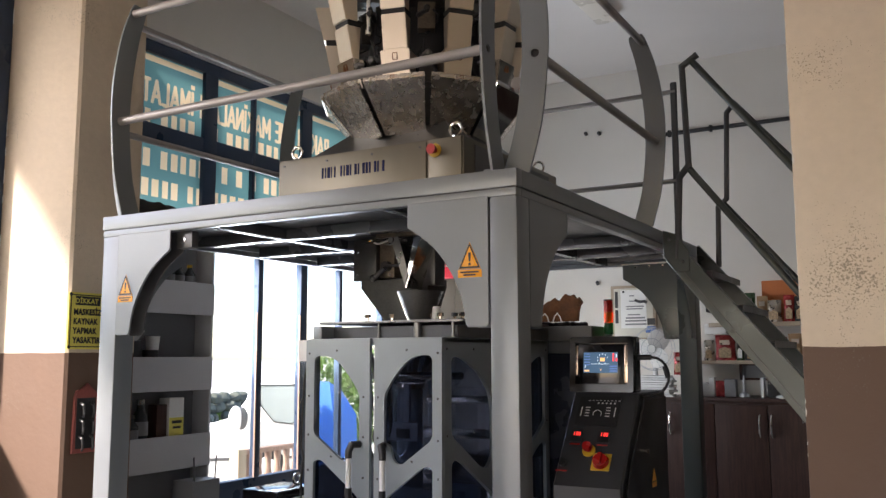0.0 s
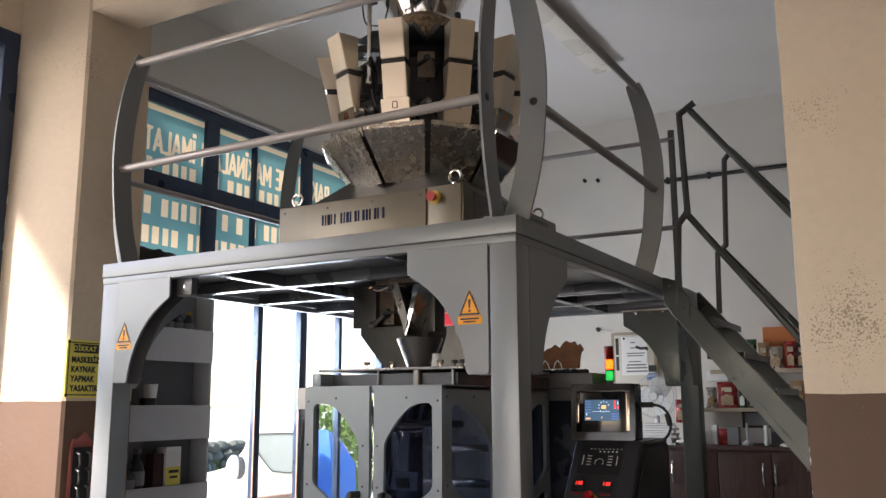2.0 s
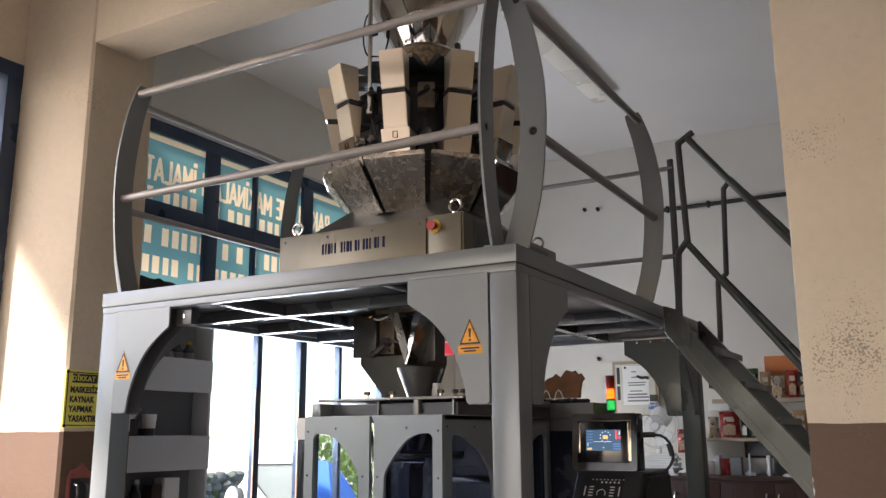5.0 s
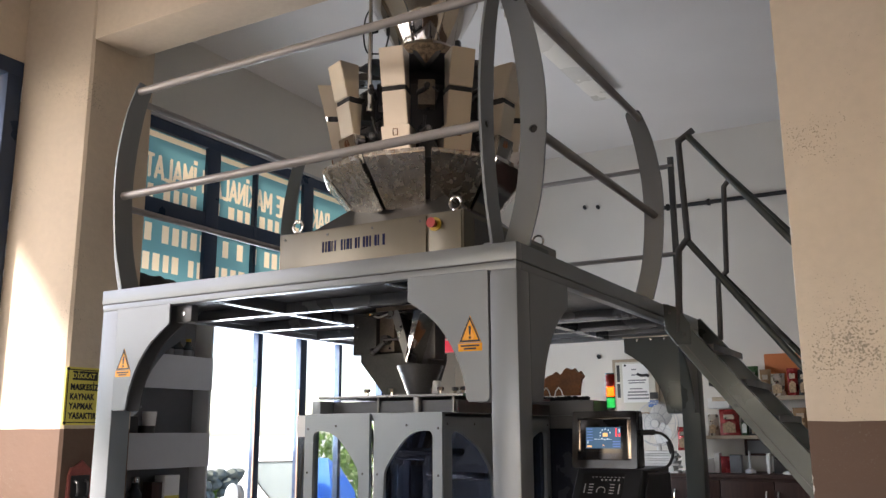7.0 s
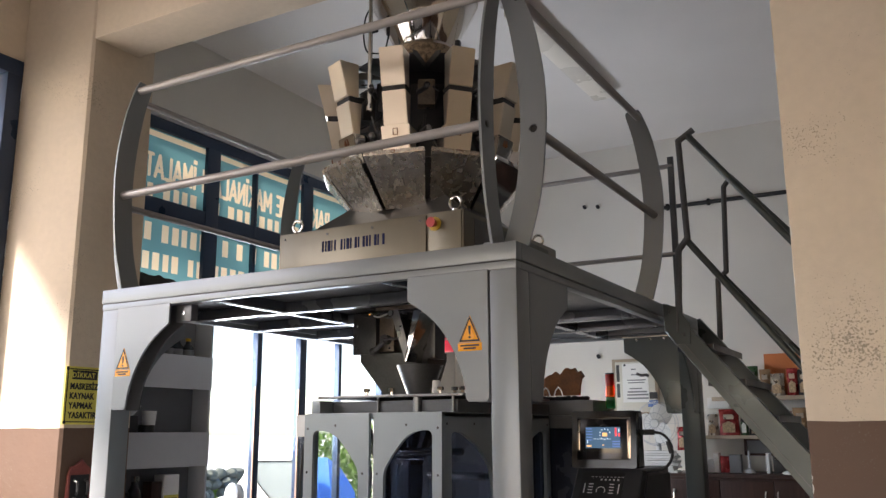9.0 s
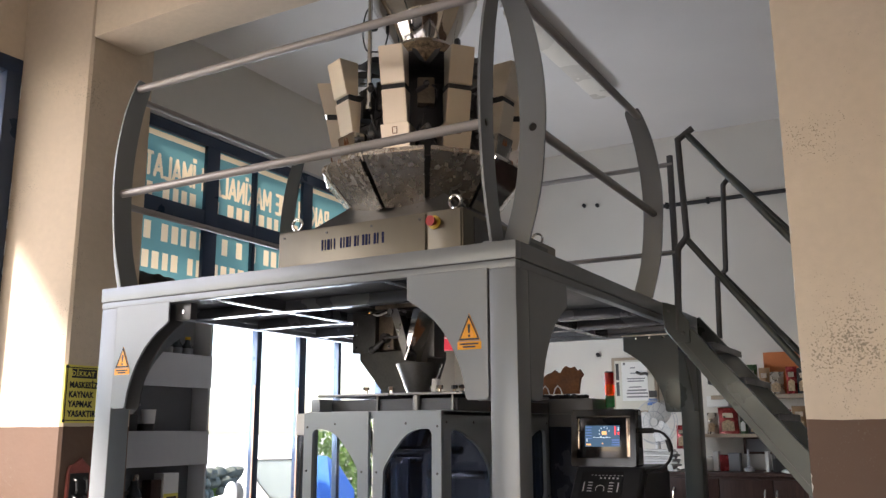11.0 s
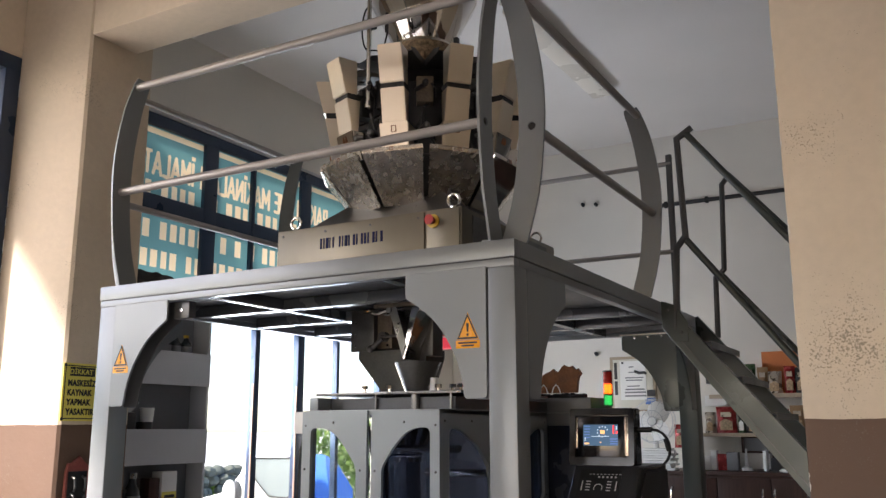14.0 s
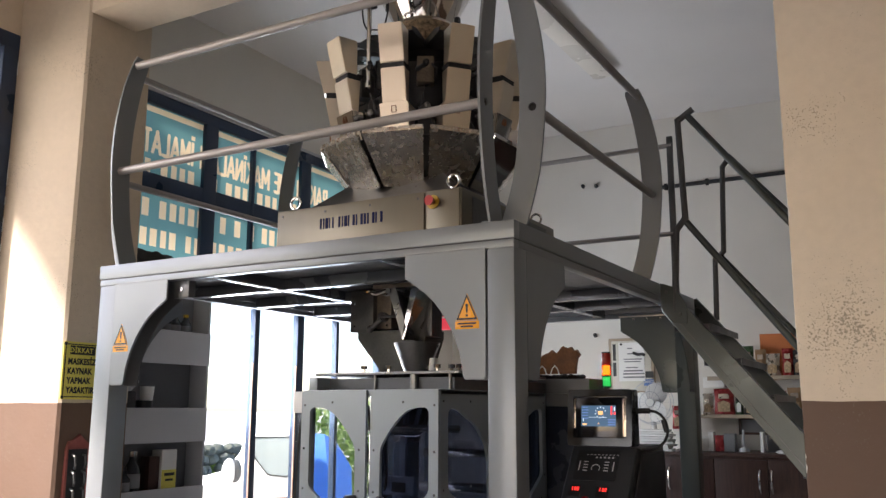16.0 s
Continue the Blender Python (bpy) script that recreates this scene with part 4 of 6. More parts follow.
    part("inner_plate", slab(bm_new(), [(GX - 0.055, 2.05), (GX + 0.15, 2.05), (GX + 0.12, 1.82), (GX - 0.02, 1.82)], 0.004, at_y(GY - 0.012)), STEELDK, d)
    for bx, bz in ((-0.28, 1.88), (-0.19, 1.88), (-0.28, 2.07), (-0.19, 2.07)):
        part("bolt", rod(bm_new(), (GX + bx, GY + 0.008, bz), (GX + bx, GY + 0.02, bz), 0.008, 6), CHROME, d)
    for bz in (1.88, 1.95, 2.02):
        part("bolt", rod(bm_new(), (GX - 0.40, GY - 0.03, bz), (GX - 0.40, GY - 0.02, bz), 0.007, 6), CHROME, d)
    for k in range(3):
        pts = [(GX - 0.36 + 0.07 * k, GY - 0.05, 2.09), (GX - 0.30 + 0.08 * k, GY - 0.07, 2.07 - 0.01 * k), (GX - 0.20 + 0.08 * k, GY - 0.06, 2.085), (GX - 0.10 + 0.07 * k, GY - 0.05, 2.07)]
        part("air_hose", path_rod(bm_new(), ease([Vector(q) for q in pts], 4), 0.006, 6), (BLACK, WHITE, DIMSTEEL)[k], d)
    part("top_rail", box(bm_new(), GX - 0.44, GX + 0.20, GY - 0.15, GY - 0.125, 2.115, 2.135, 0.003), GREYD, d)
    part("indicator", ball(bm_new(), (GX - 0.31, GY - 0.03, 2.085), 0.005), AMBER, d, "small amber lamp")


WORN = surf("worn_steel", (0.20, 0.165, 0.13), 0.5, 0.6, 0.35, 14, 90, 0.15)
DIMSTEEL = surf("dull_steel", (0.20, 0.20, 0.20), 0.36, 0.85, 0.15, 8, 70, 0.05)
AMBER = glow("amber_glow", (1.0, 0.45, 0.08), 0.6)


# ---- packing machine ----
MX0, MX1, MY0, MY1, MZ = -1.445, -0.617, 0.450, 1.76, 1.478


def soft(pts, r=0.03, n=4):
    """Round the corners of an outline."""
    out = []
    k = len(pts)
    for i in range(k):
        p, a, b = Vector(pts[i]), Vector(pts[i - 1]), Vector(pts[(i + 1) % k])
        d = min(r, (a - p).length * 0.45, (b - p).length * 0.45)
        u, v = p + (a - p).normalized() * d, p + (b - p).normalized() * d
        for j in range(n + 1):
            t = j / n
            out.append(tuple((1 - t) ** 2 * u + 2 * t * (1 - t) * p + t * t * v))
    return out


def build_machine():
    mc = thing("packing_machine", ((MX0 + MX1) / 2, (MY0 + MY1) / 2, 0), "grey vertical packing machine with smoked window doors", "packing machine")
    part("plinth", box(bm_new(), MX0, MX1, MY0 + 0.03, MY1, 0.0, 0.12, 0.006), GREYD, mc)
    part("roof", box(bm_new(), MX0, MX1, MY0 + 0.022, MY1, MZ - 0.03, MZ, 0.006), MGREY, mc)
    part("back_panel", box(bm_new(), MX0 + 0.45, MX1, MY1 - 0.015, MY1, 0.12, MZ - 0.03), GREYD, mc)
    for x, y in ((MX0, MY1 - 0.05), (MX1 - 0.07, MY1 - 0.07), (MX1 - 0.07, MY0 + 0.03), (MX0, MY0 + 0.025)):
        part("frame_post", box(bm_new(), x, x + 0.04, y, y + 0.045, 0.12, MZ - 0.03, 0.004), MGREY, mc)
    # doors with two windows each
    up = [(0.055, 1.372), (0.075, 1.39), (0.15, 1.388), (0.215, 1.355), (0.285, 1.28), (0.345, 1.195), (0.345, 0.955), (0.305, 0.945), (0.295, 0.885), (0.27, 0.858), (0.235, 0.858), (0.055, 0.985)]
    low = [(0.055, 0.84), (0.075, 0.856), (0.11, 0.852), (0.345, 0.68), (0.345, 0.25), (0.055, 0.25)]
    for x, s, w in ((MX0, 1, 0.408), (MX1, -1, 0.393)):
        a, b = (x, x + s * w)
        out = [(a, 0.13), (b, 0.13), (b, MZ - 0.004), (a, MZ - 0.004)]
        h1 = soft([(x + s * p * (w / 0.408), z) for p, z in up], 0.032)
        h2 = soft([(x + s * p * (w / 0.408), z) for p, z in low], 0.04)
        door = part("door", slab_hole(bm_new(), out, [h1, h2], 0.020, at_y(MY0 + 0.010)), MGREY, mc, "grey door with smoked windows")
        for h, mt in ((h1, SMOKE if s > 0 else SMOKED), (h2, SMOKED)):
            xs, zs = [q[0] for q in h], [q[1] for q in h]
            pane = part("pane", box(bm_new(), min(xs) - 0.015, max(xs) + 0.015, MY0 + 0.021, MY0 + 0.025, min(zs) - 0.015, max(zs) + 0.015), mt, door, "smoked acrylic pane")
        for p, z in ((0.022, 1.40), (0.022, 1.18), (0.022, 0.98), (0.022, 0.80), (0.20, 1.415), (0.37, 1.18), (0.37, 0.98), (0.37, 0.78), (0.17, 0.875)):
            q = (x + s * p, z)
            bm = ball(bm_new(), (q[0], MY0 - 0.001, q[1]), 0.0065, (1, 0.6, 1), 8)
            part("screw", bm, STEELDK, door)
        # handle
        hx = x + s * (w - 0.088)
        hd = part("handle", rod(bm_new(), (hx, MY0 - 0.055, 0.90), (hx, MY0 - 0.055, 0.72), 0.0135, 14), WHITE, door, "white grip with black ends")
        for z0, z1 in ((0.945, 0.880), (0.665, 0.735)):
            bm = bm_new()
            path_rod(bm, [(hx + s * 0.03, MY0 - 0.001, z0), (hx + s * 0.012, MY0 - 0.045, z0), (hx, MY0 - 0.055, (z0 + z1) / 2), (hx, MY0 - 0.055, z1)], 0.018, 12)
            part("handle_end", bm, BLACK, hd)
    # clear side guard beyond the left door
    part("side_guard", box(bm_new(), -1.535, MX0 - 0.002, 0.505, 0.515, 0.13, MZ - 0.01, 0.003), SMOKE, mc, "clear acrylic side guard")
    part("guard_frame", box(bm_new(), -1.54, MX0 - 0.002, 0.500, 0.520, 1.36, MZ - 0.006, 0.003), WHITE, mc)
    part("guard_seal", path_rod(bm_new(), [(-1.465, 0.498, 1.36), (-1.492, 0.498, 1.28), (-1.503, 0.498, 1.1), (-1.512, 0.498, 0.92), (-1.49, 0.498, 0.86), (-1.505, 0.498, 0.74), (-1.51, 0.498, 0.4)], 0.006, 6), RUBBER, mc)
    # right side with three windows
    out = [(MY0 + 0.022, 0.13), (MY1 - 0.002, 0.13), (MY1 - 0.002, MZ - 0.004), (MY0 + 0.022, MZ - 0.004)]
    holes = []
    up_s = [(0.0, 1.365), (0.03, 1.387), (0.12, 1.375), (0.30, 1.30), (0.42, 1.2), (0.45, 1.1), (0.45, 0.86), (0.38, 0.80), (0.30, 0.82), (0.0, 1.0)]
    low_s = [(0.0, 0.86), (0.03, 0.882), (0.10, 0.865), (0.45, 0.66), (0.45, 0.25), (0.0, 0.25)]
    for a, sg in ((0.545, 1), (1.70, -1)):
        for q in (up_s, low_s):
            holes.append(soft([(a + sg * p, z) for p, z in q], 0.035))
    side = part("side_door", slab_hole(bm_new(), out, holes, 0.020, at_x(MX1 - 0.010)), MGREY, mc, "grey side door with dark windows")
    for h in holes:
        ys, zs = [q[0] for q in h], [q[1] for q in h]
        part("pane", box(bm_new(), MX1 - 0.027, MX1 - 0.022, min(ys) - 0.015, max(ys) + 0.015, min(zs) - 0.015, max(zs) + 0.015), SMOKED, side)
    for y in (0.50, 0.78, 1.08, 1.4, 1.72):
        for z in (1.42, 1.0):
            part("screw", ball(bm_new(), (MX1 + 0.001, y, z), 0.0065, (0.6, 1, 1), 8), STEELDK, side)
    part("pane", box(bm_new(), MX0 + 0.004, MX0 + 0.008, MY0 + 0.07, MY1 - 0.05, 0.14, MZ - 0.035), SMOKE, mc, "clear side pane")
    # top deck on short legs
    part("top_beam", box(bm_new(), MX0 + 0.004, MX0 + 0.06, MY0 + 0.05, MY1, MZ, 1.545, 0.005), MGREY, mc)
    # solid dark block stands for the shade beneath the top plate
    part("recess_shade", box(bm_new(), MX0 + 0.06, MX1, MY0 + 0.16, MY1, MZ, 1.540), DECK, mc)
    part("top_plate", box(bm_new(), MX0 - 0.01, MX1 + 0.05, MY0 + 0.12, MY1 - 0.1, 1.556, 1.570, 0.003), DIMSTEEL, mc, "thin steel top plate")
    for x in (MX0 + 0.36, MX0 + 0.60, MX1 - 0.02):
        part("leg", rod(bm_new(), (x, MY0 + 0.15, MZ), (x, MY0 + 0.15, 1.556), 0.007 if x != MX0 + 0.60 else 0.022, 10), DIMSTEEL, mc)
    for x, y in ((-1.40, 0.95), (-1.25, 0.98), (-1.02, 1.05), (-0.93, 0.98), (-0.86, 1.02), (-0.80, 1.0)):
        bm = bm_new()
        rod(bm, (x, y, 1.57), (x, y, 1.605), 0.010, 8)
        rod(bm, (x, y, 1.605), (x, y, 1.625), 0.019, 6)
        part("bolt", bm, STEELM, mc)
    # inside: forming tube, film rollers, jaws
    part("forming_tube", rod(bm_new(), (GX, 1.12, 0.62), (GX, 1.12, 1.556), 0.075, 28), MGREY, mc, "steel forming tube")
    part("shoulder", frustum(bm_new(), (GX, 1.12), [(0.08, 1.20), (0.10, 1.26), (0.19, 1.40), (0.185, 1.40), (0.09, 1.26)], 28, False), STEEL, mc)
    for z, y, r in ((1.28, 0.80, 0.02), (1.12, 1.55, 0.025), (0.92, 1.5, 0.03), (0.70, 1.45, 0.11)):
        rod(b := bm_new(), (MX0 + 0.1, y, z), (MX1 - 0.08, y, z), r, 16)
        part("roller", b, STEEL, mc)
    part("jaw_block", box(bm_new(), -1.30, -0.80, 0.95, 1.02, 0.55, 0.66, 0.008), MGREY, mc)
    part("jaw_block", box(bm_new(), -1.30, -0.80, 1.2, 1.28, 0.55, 0.66, 0.008), MGREY, mc)
    part("inner_bracket", box(bm_new(), -1.026, -0.99, 0.75, 0.77, 1.035, 1.25, 0.004), SHELFW, mc, "pale inner bracket")
    part("inner_bracket", box(bm_new(), -1.126, -0.93, 0.74, 0.78, 0.94, 1.035, 0.006), SHELFW, mc)
    part("inner_socket", box(bm_new(), -1.06, -0.98, 0.732, 0.742, 0.955, 1.005, 0.003), BLACK, mc)
    part("inner_rail", rod(bm_new(), (-1.14, 0.745, 1.245), (-0.90, 0.745, 1.245), 0.008, 8), CHROME, mc)
    for i in range(4):
        part("inner_cable", path_rod(bm_new(), [(MX0 + 0.2 + 0.05 * i, 0.7, 1.4), (MX0 + 0.24 + 0.04 * i, 0.72, 1.15 - 0.04 * i), (MX0 + 0.18 + 0.05 * i, 0.75, 0.95), (MX0 + 0.30, 0.8, 0.6)], 0.008, 8), YELP if i == 2 else RUBBER, mc)
    for i in range(5):  # loops of clear film
        c0 = Vector((MX0 + 0.26 + 0.02 * i, 0.78 + 0.03 * i, 1.18 - 0.05 * i))
        part("film_loop", path_rod(bm_new(), [c0 + Vector((0.11 * math.cos(q), 0.04 * math.sin(2 * q), (0.13 + 0.02 * i) * math.sin(q))) for q in [0.5 * i + 0.35 * k for k in range(12)]], 0.004, 6), STEELM, mc)
    # rear arm beyond the side door
    part("rear_arm", box(bm_new(), -0.76, -0.34, 1.775, 2.05, 1.475, 1.565, 0.006), GREYD, mc)
    part("rear_cabinet", box(bm_new(), -0.76, -0.30, 1.775, 2.04, 0.0, 1.40, 0.01), GLOSSNAVY, mc, "dark glossy rear cabinet")
    part("cabinet_neck", box(bm_new(), -0.74, -0.36, 1.80, 2.02, 1.40, 1.475, 0.004), GREYD, mc)


GLOSSNAVY = surf("dark_navy_gloss", (0.012, 0.015, 0.026), 0.2, 0.1, 0.2, 4, 60, 0.01)


def build_cup():
    c = thing("plastic_cup", (-0.995, 1.05, 1.571), "white plastic cup on the machine's top plate", "cup")
    part("body", frustum(bm_new(), (-0.995, 1.05), [(0.030, 1.571), (0.022, 1.665), (0.019, 1.665), (0.027, 1.575)], 20), WHITE, c)


def build_console():
    c = thing("control_console", (-0.15, 1.5, 0), "grey control console with keypad, displays and switches", "control panel")
    y0, x0, x1, zt = 1.20, -0.23, 0.122, 1.192
    part("body", slab(bm_new(), [(y0, zt), (y0 + 0.46, zt), (y0 + 0.46, 0.0), (y0 - 0.33, 0.0), (y0 - 0.33, zt - 0.44)], x1 - x0, at_x((x0 + x1) / 2), 0.008), GREYC, c)
    part("side_door", slab(bm_new(), [(y0 + 0.045, zt - 0.03), (y0 + 0.44, zt - 0.03), (y0 + 0.44, 0.03), (y0 - 0.27, 0.03), (y0 - 0.27, zt - 0.45)], 0.010, at_x(x1 + 0.008), 0.003), GREYC, c)
    lk = bm_new()
    rod(lk, (x1 + 0.01, y0 + 0.02, 0.90), (x1 + 0.03, y0 + 0.02, 0.90), 0.012, 10)
    part("lock", lk, CHROME, c)
    tilt = math.atan2(0.33, 0.44)
    face = Matrix.Translation((0.063, y0, zt)) @ Matrix.Rotation(-tilt, 4, "X") @ XZ  # x, down the sloping front

    def on_face(xa, xb, za, zb, out, bev=0.0):
        bm = bm_new()
        box(bm, xa, xb, za, zb, -0.002, out, bev, face)
        return bm

    key = part("keypad", on_face(-0.250, -0.029, -0.205, -0.030, 0.006, 0.002), BLACK, c, "black keypad with pale markings")
    bm = bm_new()
    for i in range(5):
        box(bm, -0.15 + i * 0.022, -0.14 + i * 0.022, -0.075, -0.066, 0.006, 0.0075, 0, face)
    for i in range(4):
        for xx in (-0.195, -0.085):
            box(bm, xx - 0.012, xx + 0.012, -0.10 - i * 0.017, -0.095 - i * 0.017, 0.006, 0.0075, 0, face)
    for xx in (-0.228, -0.048):
        box(bm, xx - 0.003, xx + 0.003, -0.15, -0.095, 0.006, 0.0075, 0, face)
    ring = [face @ Vector((-0.140 + 0.022 * math.cos(q), -0.135 + 0.022 * math.sin(q), 0.007)) for q in [math.radians(-30 + i * 20) for i in range(13)]]
    path_rod(bm, ring, 0.002, 6)
    for i in range(9):
        box(bm, -0.20 + i * 0.02, -0.19 + i * 0.02, -0.056, -0.053, 0.006, 0.0075, 0, face)
    tagged(part("key_marks", bm, PAPER, key, smooth=False), kind="stuff")
    for xa in (-0.257, -0.112):
        dsp = part("temperature_display", on_face(xa, xa + 0.062, -0.302, -0.239, 0.008, 0.003), BLACK, c)
        bm = bm_new()
        for k, wd in enumerate((0.004, 0.009, 0.009)):
            box(bm, xa + 0.018 + k * 0.013, xa + 0.018 + k * 0.013 + wd, -0.268, -0.248, 0.008, 0.0095, 0, face)
        part("digits", bm, REDGLOW, dsp, "red glowing digits", smooth=False)
        part("label_bar", on_face(xa + 0.004, xa + 0.058, -0.318, -0.311, 0.001, 0), RED, c)
    cyl = lambda bm, x, z, r, a, b, r2=None, seg=18: rod(bm, face @ Vector((x, z, a)), face @ Vector((x, z, b)), r, seg, r2)
    st = part("stop_button", cyl(bm_new(), -0.143, -0.350, 0.034, 0, 0.006), YELP, c, "red stop button on a yellow disc")
    bm = cyl(bm_new(), -0.143, -0.346, 0.015, 0.006, 0.03)
    part("button_head", cyl(bm, -0.143, -0.346, 0.026, 0.03, 0.05, 0.022), RED, st)
    sw = part("main_switch", on_face(-0.115, -0.020, -0.458, -0.363, 0.006, 0.004), YELP, c, "red rotary main switch on yellow plate")
    bm = cyl(bm_new(), -0.068, -0.411, 0.042, 0.006, 0.03, 0.036)
    box(bm, -0.078, -0.058, -0.444, -0.379, 0.03, 0.045, 0.003, face)
    part("switch_knob", bm, RED, sw)
    bm = cyl(bm_new(), -0.262, -0.43, 0.018, 0, 0.02)
    part("knob", bm, BLACK, c)
    part("label_bar", on_face(-0.295, -0.235, -0.472, -0.464, 0.001), RED, c)
    bm = slab(bm_new(), [(1.33, 0.735), (1.40, 0.735), (1.365, 0.80)], 0.002, at_x(x1 + 0.0145))
    box(bm, x1 + 0.0135, x1 + 0.0155, 1.33, 1.40, 0.705, 0.73)
    part("sticker", bm, ORANGE, c, smooth=False)
    # touch screen housing above, a thing of its own
    h = thing("touch_screen", (-0.07, 1.24, 1.192), "black touch screen housing with a lit colour display", "touch screen")
    hx0, hx1, hz0, hz1, hy = -0.248, 0.100, 1.194, 1.484, 1.17
    bm = slab(bm_new(), [(hy + 0.03, hz0), (hy + 0.14, hz0), (hy + 0.135, hz1), (hy + 0.062, hz1)], hx1 - hx0, at_x((hx0 + hx1) / 2), 0.01)
    part("housing", bm, GLOSSB, h)
    inn = [(hx0 + 0.03, hz0 + 0.04), (hx1 - 0.03, hz0 + 0.04), (hx1 - 0.03, hz1 - 0.035), (hx0 + 0.03, hz1 - 0.035)]
    outl = [(hx0 + 0.0, hz0), (hx1, hz0), (hx1, hz1), (hx0, hz1)]
    sl = Matrix.Translation((0, hy + 0.028, (hz0 + hz1) / 2)) @ Matrix.Rotation(radians(-5.7), 4, "X") @ Matrix.Translation((0, 0, -(hz0 + hz1) / 2)) @ XZ
    part("surround", slab_hole(bm_new(), soft(outl, 0.015), [inn], 0.03, sl), GLOSSB, h)
    bm = bm_new()
    box(bm, inn[1][0] - 0.022, inn[1][0] - 0.002, inn[0][1] + 0.01, inn[2][1] - 0.01, -0.014, 0.004, 0.002, sl)
    part("bezel_edge", bm, BRONZE, h, "bright bronze bezel edge")
    bm = bm_new()
    box(bm, inn[0][0] + 0.002, inn[0][0] + 0.010, inn[0][1] + 0.05, inn[2][1] - 0.01, -0.014, 0.004, 0.002, sl)
    part("bezel_edge", bm, BRONZE, h, "bright bronze bezel edge")
    bez = part("bezel", box(bm_new(), inn[0][0] + 0.004, inn[1][0] - 0.02, inn[0][1] + 0.004, inn[2][1] - 0.004, -0.012, -0.002, 0.002, sl), GLOSSB, h, "glossy black bezel")
    sx0, sx1, sz0, sz1 = -0.177, 0.010, 1.295, 1.402
    scr = part("screen", box(bm_new(), sx0, sx1, sz0, sz1, -0.003, 0.0, 0, sl), SCREEN, bez, "lit dark blue display")
    marks = {"screen_bars_white": [], "screen_bars_red": [], "screen_bars_blue": [], "screen_bars_orange": []}
    for i in range(5):
        marks["screen_bars_blue"].append((0.004, 0.034, 0.094 - i * 0.014, 0.098 - i * 0.014))
    marks["screen_bars_red"] += [(0.150, 0.157, 0.058, 0.100), (0.166, 0.174, 0.058, 0.072)]
    marks["screen_bars_blue"] += [(0.136, 0.174, 0.030, 0.036), (0.136, 0.174, 0.018, 0.024), (0.136, 0.174, 0.006, 0.012)]
    marks["screen_bars_white"] += [(0.04, 0.13, 0.044, 0.046), (0.166, 0.172, 0.078, 0.096), (0.008, 0.012, 0.024, 0.040)]
    marks["screen_bars_orange"] += [(0.086, 0.110, 0.058, 0.076), (0.006, 0.030, 0.006, 0.014), (0.086, 0.092, 0.012, 0.018)]
    for i in range(9):
        q = radians(20 + i * 35)
        marks["screen_bars_white"].append((0.096 + 0.026 * math.cos(q), 0.101 + 0.026 * math.cos(q), 0.066 + 0.026 * math.sin(q), 0.072 + 0.026 * math.sin(q)))
    mats = {"screen_bars_white": SCW, "screen_bars_red": REDGLOW, "screen_bars_blue": SCB, "screen_bars_orange": SCO}
    for nm, rects in marks.items():
        bm = bm_new()
        for a, b, z0, z1 in rects:
            box(bm, sx0 + a * 1.07, sx0 + b * 1.07, sz0 + z0 * 1.03, sz0 + z1 * 1.03, 0.0, 0.0012, 0, sl)
        tagged(part("screen_graphic", bm, mats[nm], bez, smooth=False), kind="stuff")
    cb = bm_new()
    rod(cb, (hx1 - 0.01, hy + 0.09, 1.375), (hx1 + 0.07, hy + 0.09, 1.375), 0.014, 10)
    pts = [(hx1 + 0.06, hy + 0.09, 1.375)] + [(hx1 + 0.075 + 0.085 * math.sin(q), hy + 0.09, 1.28 + 0.095 * math.cos(q)) for q in [math.pi * i / 10 for i in range(11)]] + [(hx1 - 0.02, hy + 0.09, 1.172)]
    path_rod(cb, pts, 0.007, 8)
    rod(cb, (hx1 + 0.155, hy + 0.09, 1.27), (hx1 + 0.14, hy + 0.09, 1.33), 0.013, 10)
    part("cable", cb, RUBBER, h)


GREYC = surf("console_grey_coat", (0.044, 0.046, 0.050), 0.4, 0.3, 0.06, 3, 260, 0.05)
GLOSSB = surf("gloss_black", (0.012, 0.012, 0.014), 0.12, 0, 0.1, 6, 90, 0.0)
BRONZE = surf("bronze_edge", (0.62, 0.50, 0.38), 0.2, 1.0, 0.05, 6, 90, 0.0)
REDGLOW = glow("red_digits", (1.0, 0.04, 0.03), 0.45)
SCREEN = glow("screen_blue", (0.015, 0.05, 0.09), 0.6)
SCW = glow("screen_white", (0.5, 0.62, 0.68), 0.3)
SCB = glow("screen_mid_blue", (0.07, 0.14, 0.36), 0.28)
SCO = glow("screen_orange", (0.85, 0.45, 0.15), 0.4)


